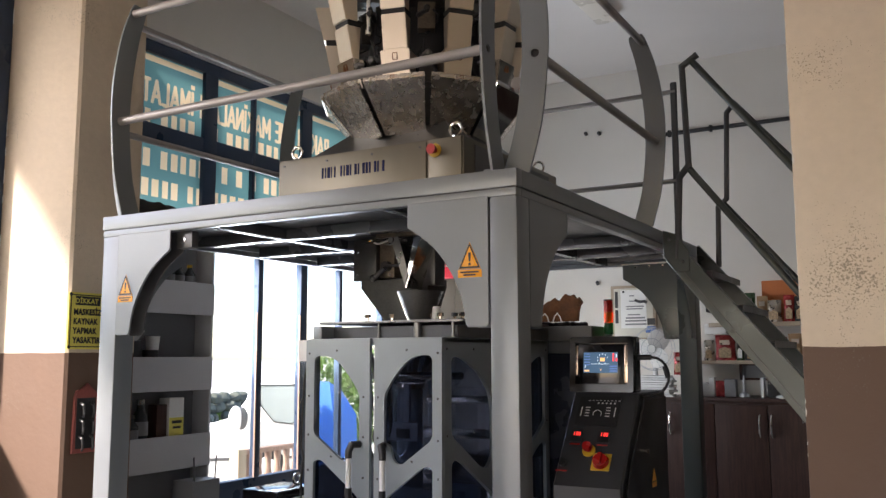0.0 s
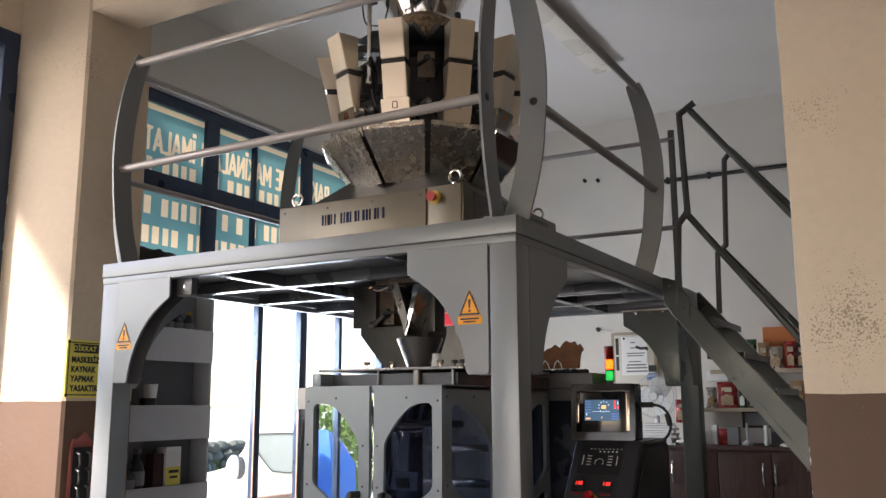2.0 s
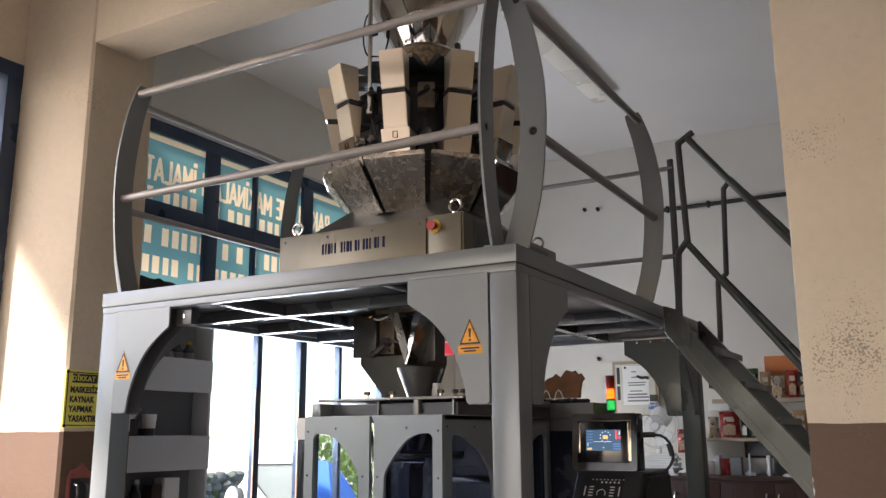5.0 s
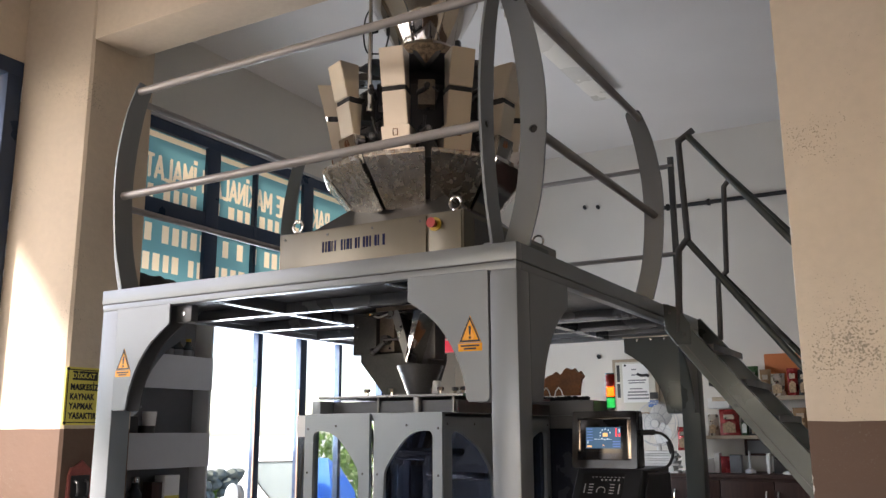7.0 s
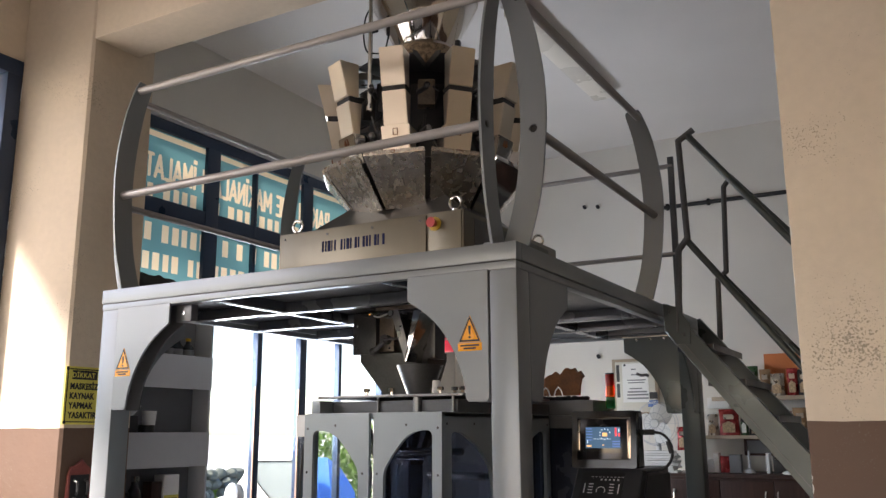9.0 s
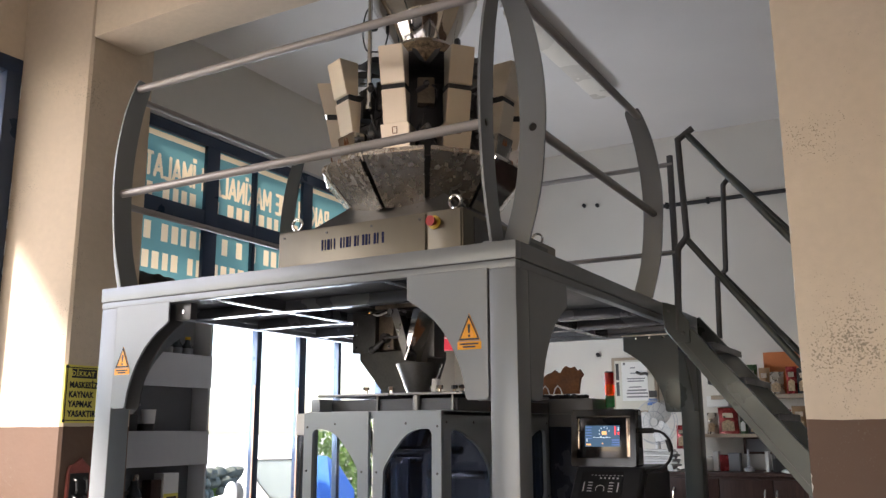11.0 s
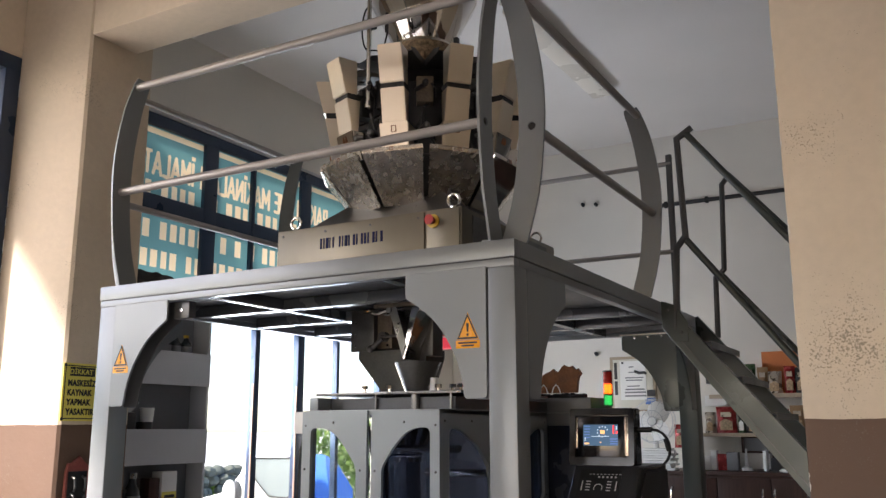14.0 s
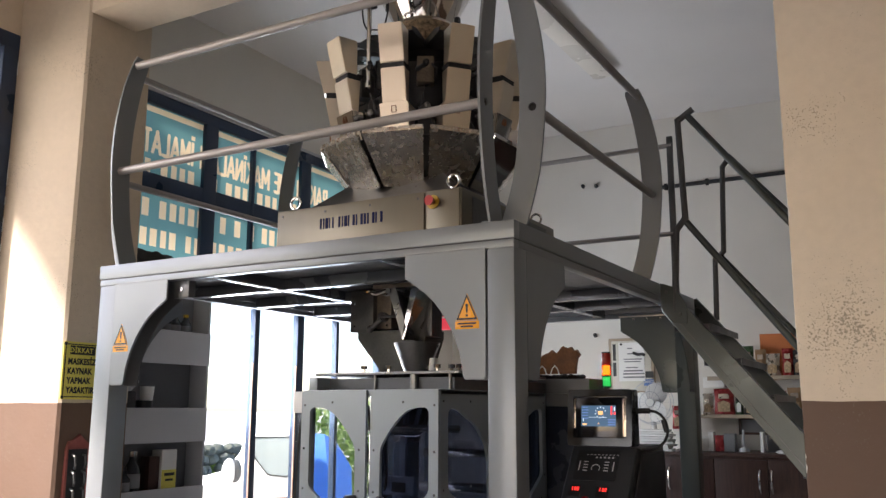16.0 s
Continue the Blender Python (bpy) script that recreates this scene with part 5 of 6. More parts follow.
def build_tower():
    t = thing("signal_tower", (-0.285, 1.93, 1.47), "signal lamp tower with red, amber and green segments", "signal lamp")
    x, y, r = -0.285, 1.93, 0.028
    part("foot", rod(bm_new(), (x, y, 0.9), (x, y, 1.515), 0.020, 14), GREYD, t)
    for z0, z1, m in ((1.652, 1.722, LAMPR), (1.585, 1.652, LAMPA), (1.515, 1.585, LAMPG)):
        bm = frustum(bm_new(), (x, y), [(r, z0 + 0.001), (r, z1 - 0.001), (r - 0.002, z1 - 0.001), (r - 0.002, z0 + 0.001)], 20, False)
        part("lamp_segment", bm, m, t)
        part("divider", rod(bm_new(), (x, y, z0 - 0.002), (x, y, z0 + 0.001), r, 20), BLACK, t)
    part("cap", rod(bm_new(), (x, y, 1.720), (x, y, 1.728), r, 20), BLACK, t)
    part("stand", box(bm_new(), x - 0.03, x + 0.03, y - 0.03, y + 0.03, 0.0, 0.92, 0.003), GREYD, t)
    part("lamp_core", rod(bm_new(), (x, y, 1.655), (x, y, 1.718), 0.018, 14), DARKBULB, t, "unlit red lamp core")
    # added turning cores make the lamps blink: lit on one half, dark on the other
    for zc, m in ((1.618, COREA), (1.550, COREG)):
        half = arc(0, 0, 0.022, -90, 90, 10)
        core = new("lamp_core", finish(slab(bm_new(), half, 0.056, Matrix.Identity(4)), "lamp_core", m))
        core.parent = t
        core.location = (0, 0, zc - 1.47)
        tagged(core, "half-round glowing core added to turn the lamp on and off")
        sh = new("shield", finish(slab(bm_new(), [(-abs(a) - 0.001, b) for a, b in half[::-1]], 0.056, Matrix.Identity(4)), "shield", DARKBULB))
        sh.parent = core
        CORES.append((core, (0, 0, zc - 1.47)))


def lens(name, col, clear):
    """Coloured translucent lamp lens."""
    m = bpy.data.materials.new(name)
    m.use_nodes = True
    n, l = m.node_tree.nodes, m.node_tree.links
    b = n["Principled BSDF"]
    b.inputs["Base Color"].default_value = (*col, 1)
    b.inputs["Roughness"].default_value = 0.25
    tr, mx = n.new("ShaderNodeBsdfTransparent"), n.new("ShaderNodeMixShader")
    tr.inputs["Color"].default_value = (*[min(1.0, c * 1.2 + 0.15) for c in col], 1)
    mx.inputs["Fac"].default_value = clear
    l.new(b.outputs[0], mx.inputs[1])
    l.new(tr.outputs[0], mx.inputs[2])
    l.new(mx.outputs[0], n["Material Output"].inputs["Surface"])
    return m


CORES = []
LAMPR = lens("red_lens", (0.62, 0.025, 0.02), 0.35)
LAMPA = lens("amber_lens", (0.70, 0.20, 0.012), 0.6)
LAMPG = lens("green_lens", (0.02, 0.22, 0.09), 0.6)
COREA = glow("amber_core", (1.0, 0.55, 0.12), 4.5)
COREG = glow("green_core", (0.15, 1.0, 0.45), 3.2)
DARKBULB = surf("dark_core", (0.08, 0.05, 0.04), 0.4, 0.2, 0.1, 6, 60, 0.0)


def motions():
    for ob, s, at in FLAPS:
        rows = [(0.0, 0.0)]
        for k in range(16):
            rows += [(k + 0.33, 0.0), (k + 0.40, 0.45), (k + 0.50, 1.0), (k + 0.60, 0.88), (k + 0.70, 0.42), (k + 0.78, 0.0)]
        rows.append((16.0, 0.0))
        walk(ob, [(t, pose(*at, 0, s * 27.0 * a, 0)) for t, a in rows])
    for ob, at in CORES:  # the signal blinks every 0.9175 s
        rows = [(0.0, 170)]
        for k in range(18):
            on = 0.15 + 0.9175 * k
            rows += [(on - 0.06, 170), (on - 0.03, 85), (on, 0), (on + 0.45, 0), (on + 0.48, 85), (on + 0.51, 170)]
        rows = [q for q in rows if q[0] < 15.99] + [(16.0, 0)]
        walk(ob, [(t, pose(*at, 0, 0, -71 + a)) for t, a in rows])


# ---- street side: shelf unit, signs ----
def build_shelf():
    s = thing("shelf_unit", (-3.29, 1.16, 0), "grey wall shelf with deep front lips", "shelf")
    y0, y1, xf, xb = 0.70, 1.545, -3.20, -3.38
    # back, boards and near side take a darker grey, shade put into the colour
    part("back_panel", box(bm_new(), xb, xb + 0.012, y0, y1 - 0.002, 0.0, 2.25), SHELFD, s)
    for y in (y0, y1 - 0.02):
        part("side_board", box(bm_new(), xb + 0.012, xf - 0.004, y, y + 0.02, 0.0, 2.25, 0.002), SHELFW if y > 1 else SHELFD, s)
    for z0, z1 in ((1.690, 1.925), (1.150, 1.386), (0.608, 0.842)):
        part("shelf_lip", box(bm_new(), xf - 0.018, xf, y0 + 0.02, y1 + 0.004, z0, z1, 0.003), SHELFW, s)
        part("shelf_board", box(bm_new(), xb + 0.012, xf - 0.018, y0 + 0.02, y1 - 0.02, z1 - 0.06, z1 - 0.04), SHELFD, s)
    x = -3.27

    def bottle(y, z, r, h, body, cap, label, xx=x):
        o = thing("bottle", (xx, y, z), label, "bottle", "bottles on the wall shelf")
        part("body", frustum(bm_new(), (xx, y), [(r * 0.95, z), (r, z + 0.01), (r, z + h * 0.6), (r * 0.45, z + h * 0.78), (r * 0.4, z + h * 0.9)], 18), body, o)
        part("cap", rod(bm_new(), (xx, y, z + h * 0.88), (xx, y, z + h), r * 0.5, 14), cap, o)
        part("label_band", frustum(bm_new(), (xx, y), [(r * 1.01, z + h * 0.2), (r * 1.012, z + h * 0.21), (r * 1.012, z + h * 0.5), (r * 1.01, z + h * 0.51)], 18, False), SHELFD, o)

    bottle(0.955, 0.80, 0.055, 0.30, DARKGLASS, CHROME, "dark glass bottle with pale label")
    bottle(0.88, 0.80, 0.05, 0.20, DARKGLASS, BLACK, "squat dark glass bottle")
    for y in (1.17, 1.26, 1.36):
        bottle(y, 1.885, 0.04, 0.17, DARKGLASS, YELP, "dark bottle with a yellow cap")
    bottle(1.03, 1.885, 0.045, 0.11, RED, BLACK, "short round red tin")
    c = thing("carton", (x, 1.23, 0.80), "white and yellow cardboard carton", "carton")
    part("body", box(bm_new(), x - 0.05, x + 0.05, 1.165, 1.30, 0.80, 1.10, 0.003), PAPER, c)
    part("yellow_panel", box(bm_new(), x + 0.0505, x + 0.053, 1.168, 1.297, 0.80, 0.965), YELLOW, c)
    tagged(part("print_bars", box(box(bm_new(), x + 0.0535, x + 0.055, 1.19, 1.28, 0.925, 0.945), x + 0.0535, x + 0.055, 1.20, 1.27, 0.89, 0.905), INK, c), kind="stuff")
    d = thing("carton", (x, 1.11, 0.80), "plain dark cardboard carton", "carton")
    part("body", box(bm_new(), x - 0.05, x + 0.04, 1.065, 1.155, 0.80, 1.06, 0.003), WOOD, d)
    e = thing("paper_cup", (x, 1.02, 1.345), "white cup on a black can", "cup")
    part("can", rod(bm_new(), (x, 1.02, 1.345), (x, 1.02, 1.435), 0.055, 18), BLACK, e)
    part("cup", frustum(bm_new(), (x, 1.04), [(0.042, 1.435), (0.05, 1.53)], 18), WHITE, e)
    g = thing("glue_gun", (x, 0.87, 1.345), "black tool with a grey nozzle", "tool")
    part("body", box(bm_new(), x - 0.03, x + 0.03, 0.82, 0.93, 1.345, 1.50, 0.02), BLACK, g)
    part("nozzle", rod(bm_new(), (x, 0.86, 1.49), (x + 0.02, 0.93, 1.57), 0.02, 12), SHELFW, g)
    b = thing("document_box", (-3.12, 1.38, 0.0), "grey box file on a stand", "box")
    part("stand", box(bm_new(), -3.18, -3.0, 1.21, 1.43, 0.0, 0.30, 0.004), GREYD, b)
    part("body", box(bm_new(), -3.19, -3.0, 1.19, 1.45, 0.30, 0.54, 0.006), SHELFD, b)
    part("antenna", rod(bm_new(), (-3.02, 1.225, 0.54), (-3.02, 1.215, 0.70), 0.005, 8), BLACK, b)
    part("antenna", rod(bm_new(), (-3.02, 1.42, 0.54), (-3.02, 1.43, 0.70), 0.005, 8), BLACK, b)
    k = thing("tool_bag", (-3.22, 1.05, 2.25), "dark folded tool bag on the shelf top", "bag")
    bm = bm_new()
    ball(bm, (-3.25, 1.03, 2.352), 0.10, (0.85, 2.5, 1.02), 30)
    for v in bm.verts:  # slumped folds, higher at one end
        v.co.z = max(2.2505, v.co.z + 0.05 * noise.noise(v.co * 9) + (0.05 if v.co.z > 2.3 else 0.0) * (1.15 - v.co.y) * 2.5)
        v.co.y += 0.03 * noise.noise(v.co * 13)
    part("bag_body", bm, LEATHERD, k)


DARKGLASS = surf("dark_bottle", (0.03, 0.035, 0.04), 0.15, 0, 0.2, 6, 60, 0.0)
LEATHERD = surf("dark_cloth", (0.022, 0.016, 0.013), 0.7, 0, 0.3, 14, 90, 0.3)


def build_signs():
    xs = -2.9
    s = thing("warning_sign", (xs, 0.18, 1.6), "yellow warning sign with black letters on a pillar", "sign")
    y0, y1, z0, z1 = 0.075, 0.322, 1.432, 1.764
    part("board", box(bm_new(), xs + 0.002, xs + 0.006, y0, y1, z0, z1, 0.001), YELLOW, s)
    b = 0.012
    bm = bm_new()
    for (a0, a1, c0, c1) in ((y0 + b, y1 - b, z0 + b, z0 + b + 0.006), (y0 + b, y1 - b, z1 - b - 0.006, z1 - b), (y0 + b, y0 + b + 0.006, z0 + b, z1 - b), (y1 - b - 0.006, y1 - b, z0 + b, z1 - b)):
        box(bm, xs + 0.006, xs + 0.0075, a0, a1, c0, c1)
    for yy, zz in ((y0 + b, z0 + b), (y1 - b, z0 + b), (y0 + b, z1 - b), (y1 - b, z1 - b)):
        rod(bm, (xs + 0.006, yy, zz), (xs + 0.0078, yy, zz), 0.010, 12)
    box(bm, xs + 0.006, xs + 0.0075, y0 + 0.045, y1 - 0.03, 1.690, 1.742)
    part("border", bm, INK, s, smooth=False)
    ym = (y0 + y1) / 2 + 0.010
    fm = Matrix.Translation((xs + 0.0075, ym, 0)) @ YZ
    part("letters", lettering("DİKKAT !", 0.040, fm @ Matrix.Translation((0, 1.702, 0.0015)), 0.001, bold=0.0009), YELLOW, s, smooth=False)
    for i, wd in enumerate(("MASKESİZ", "KAYNAK", "YAPMAK", "YASAKTIR")):
        bm = lettering(wd, 0.048, Matrix.Translation((xs + 0.0078, y0 + 0.034, 1.634 - i * 0.055)) @ YZ, 0.001, "LEFT", False, 0.82, 0.0022)
        part("letters", bm, INK, s, smooth=False)
    # small red carved rack with hooks
    r = thing("hook_rack", (xs, 0.21, 1.0), "red wooden wall rack with dark hooks", "rack")
    out = [(0.130, 0.835), (0.290, 0.835), (0.292, 1.18), (0.255, 1.20), (0.225, 1.235), (0.185, 1.20), (0.150, 1.195), (0.135, 1.15)]
    part("board", slab(bm_new(), out, 0.018, at_x(xs + 0.011), 0.003), REDWOOD, r)
    inner = [(0.150, 0.86), (0.272, 0.86), (0.275, 1.15), (0.150, 1.15)]
    part("inset", slab(bm_new(), inner, 0.004, at_x(xs + 0.0215)), INK, r)
    for i in range(3):
        for j in range(2):
            path_rod(bq := bm_new(), [(xs + 0.022, 0.175 + j * 0.07, 1.12 - i * 0.095), (xs + 0.05, 0.175 + j * 0.07, 1.11 - i * 0.095), (xs + 0.05, 0.18 + j * 0.07, 1.06 - i * 0.095), (xs + 0.03, 0.19 + j * 0.07, 1.04 - i * 0.095)], 0.007, 8)
            part("hook", bq, STEELDK, r)


REDWOOD = surf("red_stained_wood", (0.27, 0.07, 0.055), 0.5, 0, 0.2, 6, 60, 0.1)


# ---- back of the shop ----
def build_back():
    yb = YB
    c = thing("counter", (0.6, 5.2, 0), "dark brown wooden counter with cupboard doors", "counter")
    part("body", box(bm_new(), -0.80, 2.6, 4.93, yb - 0.01, 0.08, 0.975, 0.003), WOOD, c)
    part("plinth", box(bm_new(), -0.78, 2.58, 4.97, yb - 0.02, 0.0, 0.08), BLACK, c)
    part("worktop", box(bm_new(), -0.82, 2.62, 4.89, yb - 0.005, 0.977, 1.006, 0.004), WOOD, c)
    x = -0.80
    for i in range(7):
        d = part("door", box(bm_new(), x + 0.004, x + 0.454, 4.908, 4.929, 0.10, 0.95, 0.004), WOOD, c)
        hx = x + (0.40 if i % 2 == 1 else 0.055)
        hx = {1: 0.045, 2: 0.145}.get(i, hx)
        path_rod(b := bm_new(), [(hx, 4.906, 0.865), (hx, 4.875, 0.83), (hx, 4.868, 0.77), (hx, 4.875, 0.71), (hx, 4.906, 0.675)], 0.009, 8)
        part("handle", b, CHROME, d, "curved metal handle")
        x += 0.458
    # notice board
    n = thing("notice_cabinet", (-1.26, yb, 1.85), "pale framed notice cabinet with a pinned sheet", "notice board")
    part("frame", box(bm_new(), -1.505, -1.03, yb - 0.05, yb - 0.004, 1.55, 2.11, 0.006), OAKP, n)
    part("panel", box(bm_new(), -1.47, -1.06, yb - 0.056, yb - 0.05, 1.57, 2.08, 0.002), WALLPALE, n)
    tagged(part("side_lettering", box(box(bm_new(), -1.458, -1.425, yb - 0.058, yb - 0.056, 1.72, 1.86), -1.458, -1.425, yb - 0.058, yb - 0.056, 1.88, 2.05), INK, n, "dark lettering bars"), kind="stuff")
    sh = part("sheet", box(bm_new(), -1.395, -1.125, yb - 0.062, yb - 0.058, 1.668, 2.062), PAPER, n, "white printed sheet")
    bm = bm_new()
    for z, w in ((1.995, 0.05), (1.94, 0.06), (1.885, 0.19), (1.86, 0.17), (1.80, 0.13), (1.765, 0.2), (1.735, 0.22), (1.70, 0.22)):
        box(bm, -1.35 + (0.22 - w) * 0.3, -1.35 + (0.22 - w) * 0.3 + w, yb - 0.0635, yb - 0.062, z, z + (0.012 if z > 1.78 else 0.016))
    tagged(part("print_bars", bm, SHELFD, sh, smooth=False), kind="stuff")
    part("pin", ball(bm_new(), (-1.365, yb - 0.064, 2.045), 0.012), BLACK, sh)
    part("hook", path_rod(bm_new(), [(-1.24, yb - 0.07, 1.955), (-1.19, yb - 0.07, 1.935), (-1.14, yb - 0.07, 1.94), (-1.12, yb - 0.07, 1.925)], 0.014, 8), BLACK, n)
    t = thing("sticker_strip", (-1.08, yb, 1.6), "column of small coloured stickers", "stickers")
    for i, (m, z) in enumerate(((INK, 1.70), (BLUEP, 1.62), (WHITE, 1.54), (RED, 1.46), (BLUEP, 1.38))):
        part("sticker", box(bm_new(), -1.12 - (i % 2) * 0.02, -1.04, yb - 0.06 if z > 1.55 else yb - 0.008, yb - 0.052 if z > 1.55 else yb - 0.003, z, z + 0.065), m, t)
    # table fan
    fx, fy, fz = -0.92, 5.05, 1.45
    f = thing("table_fan", (fx, fy, 1.006), "white table fan with a wire cage", "fan")
    part("base", frustum(bm_new(), (fx, fy + 0.03), [(0.11, 1.006), (0.10, 1.03), (0.03, 1.05), (0.022, 1.30)], 20), WHITE, f)
    part("motor", rod(bm_new(), (fx, fy + 0.02, fz), (fx, fy + 0.14, fz), 0.06, 18), WHITE, f)
    part("hub", rod(bm_new(), (fx, fy - 0.05, fz), (fx, fy + 0.02, fz), 0.035, 16), WHITE, f)
    for a in (60, 180, 300):
        bm = ball(bm_new(), (0, 0, 0), 0.10, (1, 1.05, 0.06), 14)
        bmesh.ops.transform(bm, verts=bm.verts, matrix=Matrix.Translation((fx, fy - 0.02, fz)) @ Matrix.Rotation(radians(90), 4, "X") @ Matrix.Rotation(radians(a), 4, "Z") @ Matrix.Translation((0.10, 0, 0)) @ Matrix.Rotation(radians(18), 4, "X"))
        part("blade", bm, WHITE, f)
    bm = bm_new()
    for rr, dy in ((0.205, 0.0), (0.19, -0.05), (0.10, -0.075), (0.04, -0.08)):
        path_rod(bm, [(fx + rr * math.cos(q), fy + dy, fz + rr * math.sin(q)) for q in [2 * math.pi * i / 28 for i in range(29)]], 0.0035, 5)
    for i in range(16):
        q = 2 * math.pi * i / 16
        path_rod(bm, [(fx + r * math.cos(q), fy + d, fz + r * math.sin(q)) for r, d in ((0.04, -0.08), (0.12, -0.074), (0.19, -0.05), (0.205, 0.0))], 0.0018, 4)
    part("cage", bm, SHELFW, f)
    # paper stacks
    ps = thing("paper_stack", (-0.88, 5.0, 1.006), "loose stack of white papers", "papers")
    for i in range(9):
        rr = random.Random(i + 20)
        m = Matrix.Translation((-0.88 + rr.uniform(-0.02, 0.02), 4.97 + rr.uniform(-0.01, 0.01), 1.012 + i * 0.022)) @ Matrix.Rotation(rr.uniform(-0.2, 0.2), 4, "Z")
        part("sheet", box(bm_new(), -0.15, 0.15, -0.10, 0.10, -0.005, 0.014, 0, m), PAPER, ps)
    # wall shelves with goods
    for z, x0, x1, lip in ((1.690, -0.45, 2.4, 0.035), (1.335, -0.62, 2.4, 0.03)):
        w = thing("wall_shelf", ((x0 + x1) / 2, yb, z), "pale wall shelf carrying packed goods", "shelf")
        part("board", box(bm_new(), x0, x1, yb - 0.30, yb - 0.002, z - 0.03, z, 0.003), OAKP, w)
        part("lip", box(bm_new(), x0, x1, yb - 0.312, yb - 0.302, z - lip, z + 0.004, 0.002), OAKP, w)
    rnd = random.Random(11)

    def pouch(x, z, w, h, mat, win, label):
        o = thing("food_pouch", (x, yb - 0.22, z), label, "food package", "packed goods on the back shelves")
        y = yb - 0.22
        pts = [(-w / 2, 0.0), (w / 2, 0.0), (w / 2 * 0.96, h * 0.5), (w / 2, h), (-w / 2, h), (-w / 2 * 0.96, h * 0.5)]
        bm = bm_new()
        rows = []
        for k in range(6):
            t = k / 5
            d = 0.045 * (1 - t) ** 0.6 + 0.003
            ww = w / 2 * (0.95 + 0.05 * math.cos(t * 6.0))
            rows.append([bm.verts.new((x + sx * ww, y + sy * d, z + t * h)) for sx, sy in ((-1, -0.4), (-0.4, -1), (0.4, -1), (1, -0.4), (1, 0.4), (0.4, 1), (-0.4, 1), (-1, 0.4))])
        for a, b in zip(rows, rows[1:]):
            for i in range(8):
                bm.faces.new((a[i], a[(i + 1) % 8], b[(i + 1) % 8], b[i]))
        bm.faces.new(rows[0][::-1])
        bm.faces.new(rows[-1])
        part("bag", bm, mat, o)
        part("window_patch", slab(bm_new(), [(x - w * 0.3, z + h * 0.12), (x + w * 0.3, z + h * 0.12), (x + w * 0.3, z + h * 0.45), (x, z + h * 0.55), (x - w * 0.3, z + h * 0.45)], 0.004, at_y(y - 0.047)), win, o)
        part("label_patch", box(bm_new(), x - w * 0.25, x + w * 0.25, y - 0.044, y - 0.03, z + h * 0.62, z + h * 0.8), SILVER, o)

    kinds = [(BLACK, NUTS, "black food pouch with a nut window"), (KRAFT, NUTS, "brown paper pouch with window"), (REDFOIL, NUTS, "red foil food pouch"), (GREENFOIL, PAPER, "dark green food pouch"), (SILVER, NUTS, "silver foil pouch with red band")]
    x = -0.22
    while x < 0.62:
        k = rnd.choice(kinds)
        w = rnd.uniform(0.09, 0.14)
        pouch(x, 1.69, w, rnd.uniform(0.20, 0.30), *k)
        x += w + 0.004
    bigo = thing("orange_box", (0.20, yb - 0.1, 1.69), "orange cardboard box behind pouches", "box")
    part("body", box(bm_new(), 0.02, 0.36, yb - 0.14, yb - 0.02, 1.69, 2.09, 0.004), ORANGEC, bigo)
    x = -0.52
    for w, h, k in ((0.10, 0.2, 4), (0.19, 0.245, 2), (0.07, 0.22, 3), (0.13, 0.17, 0), (0.12, 0.26, 4), (0.12, 0.22, 2), (0.13, 0.25, 1)):
        pouch(x + w / 2, 1.335, w, h, *kinds[k])
        x += w + 0.006
    pouch(-0.76, 1.20, 0.12, 0.22, *kinds[2])
    pouch(-0.62, 1.006, 0.14, 0.28, *kinds[3])
    pouch(-0.66, 1.45, 0.10, 0.2, *kinds[0])
    wp = thing("white_carton", (-0.43, yb - 0.2, 1.58), "white carton under the shelf", "carton")
    part("body", box(bm_new(), -0.50, -0.30, yb - 0.28, yb - 0.06, 1.59, 1.688, 0.004), PAPER, wp)
    pc = thing("picture_frame", (-0.06, yb - 0.02, 1.15), "dark framed picture leaning on wall", "picture frame")
    part("frame", slab_hole(bm_new(), [(-0.24, 1.15), (0.06, 1.15), (0.06, 1.31), (-0.24, 1.31)], [[(-0.215, 1.172), (0.035, 1.172), (0.035, 1.29), (-0.215, 1.29)]], 0.02, at_y(yb - 0.02)), WOOD, pc)
    part("picture", box(bm_new(), -0.22, 0.04, yb - 0.012, yb - 0.008, 1.168, 1.295), SHELFD, pc)
    # small things on the counter
    items = [(-0.50, 0.06, 0.12, WHITE), (-0.44, 0.05, 0.17, PAPER), (-0.38, 0.08, 0.14, REDFOIL), (-0.30, 0.10, 0.155, SHELFD), (0.02, 0.03, 0.17, WHITE), (0.08, 0.12, 0.15, BLACK), (0.20, 0.13, 0.16, BLACK), (0.42, 0.07, 0.13, SHELFW), (0.52, 0.1, 0.2, KRAFT)]
    for x, w, h, m in items:
        o = thing("desk_box", (x + w / 2, 5.2, 1.006), {WHITE: "small white box", PAPER: "upright white leaflet box", REDFOIL: "small red packet", SHELFD: "grey tin box", BLACK: "black holder box", SHELFW: "pale grey box", KRAFT: "brown cardboard box"}[m] + " on the counter", "box", "things on the counter")
        part("body", box(bm_new(), x, x + w, 5.16, 5.26, 1.006, 1.006 + h, 0.006), m, o)
        part("lid", box(bm_new(), x - 0.003, x + w + 0.003, 5.157, 5.263, 1.006 + h, 1.012 + h, 0.002), m, o)
    o = thing("desk_ornament", (-0.13, 5.2, 1.006), "small grey figure shaped ornament", "ornament")
    part("body", frustum(bm_new(), (-0.13, 5.2), [(0.05, 1.006), (0.045, 1.03), (0.012, 1.05), (0.010, 1.20)], 14), SHELFW, o)
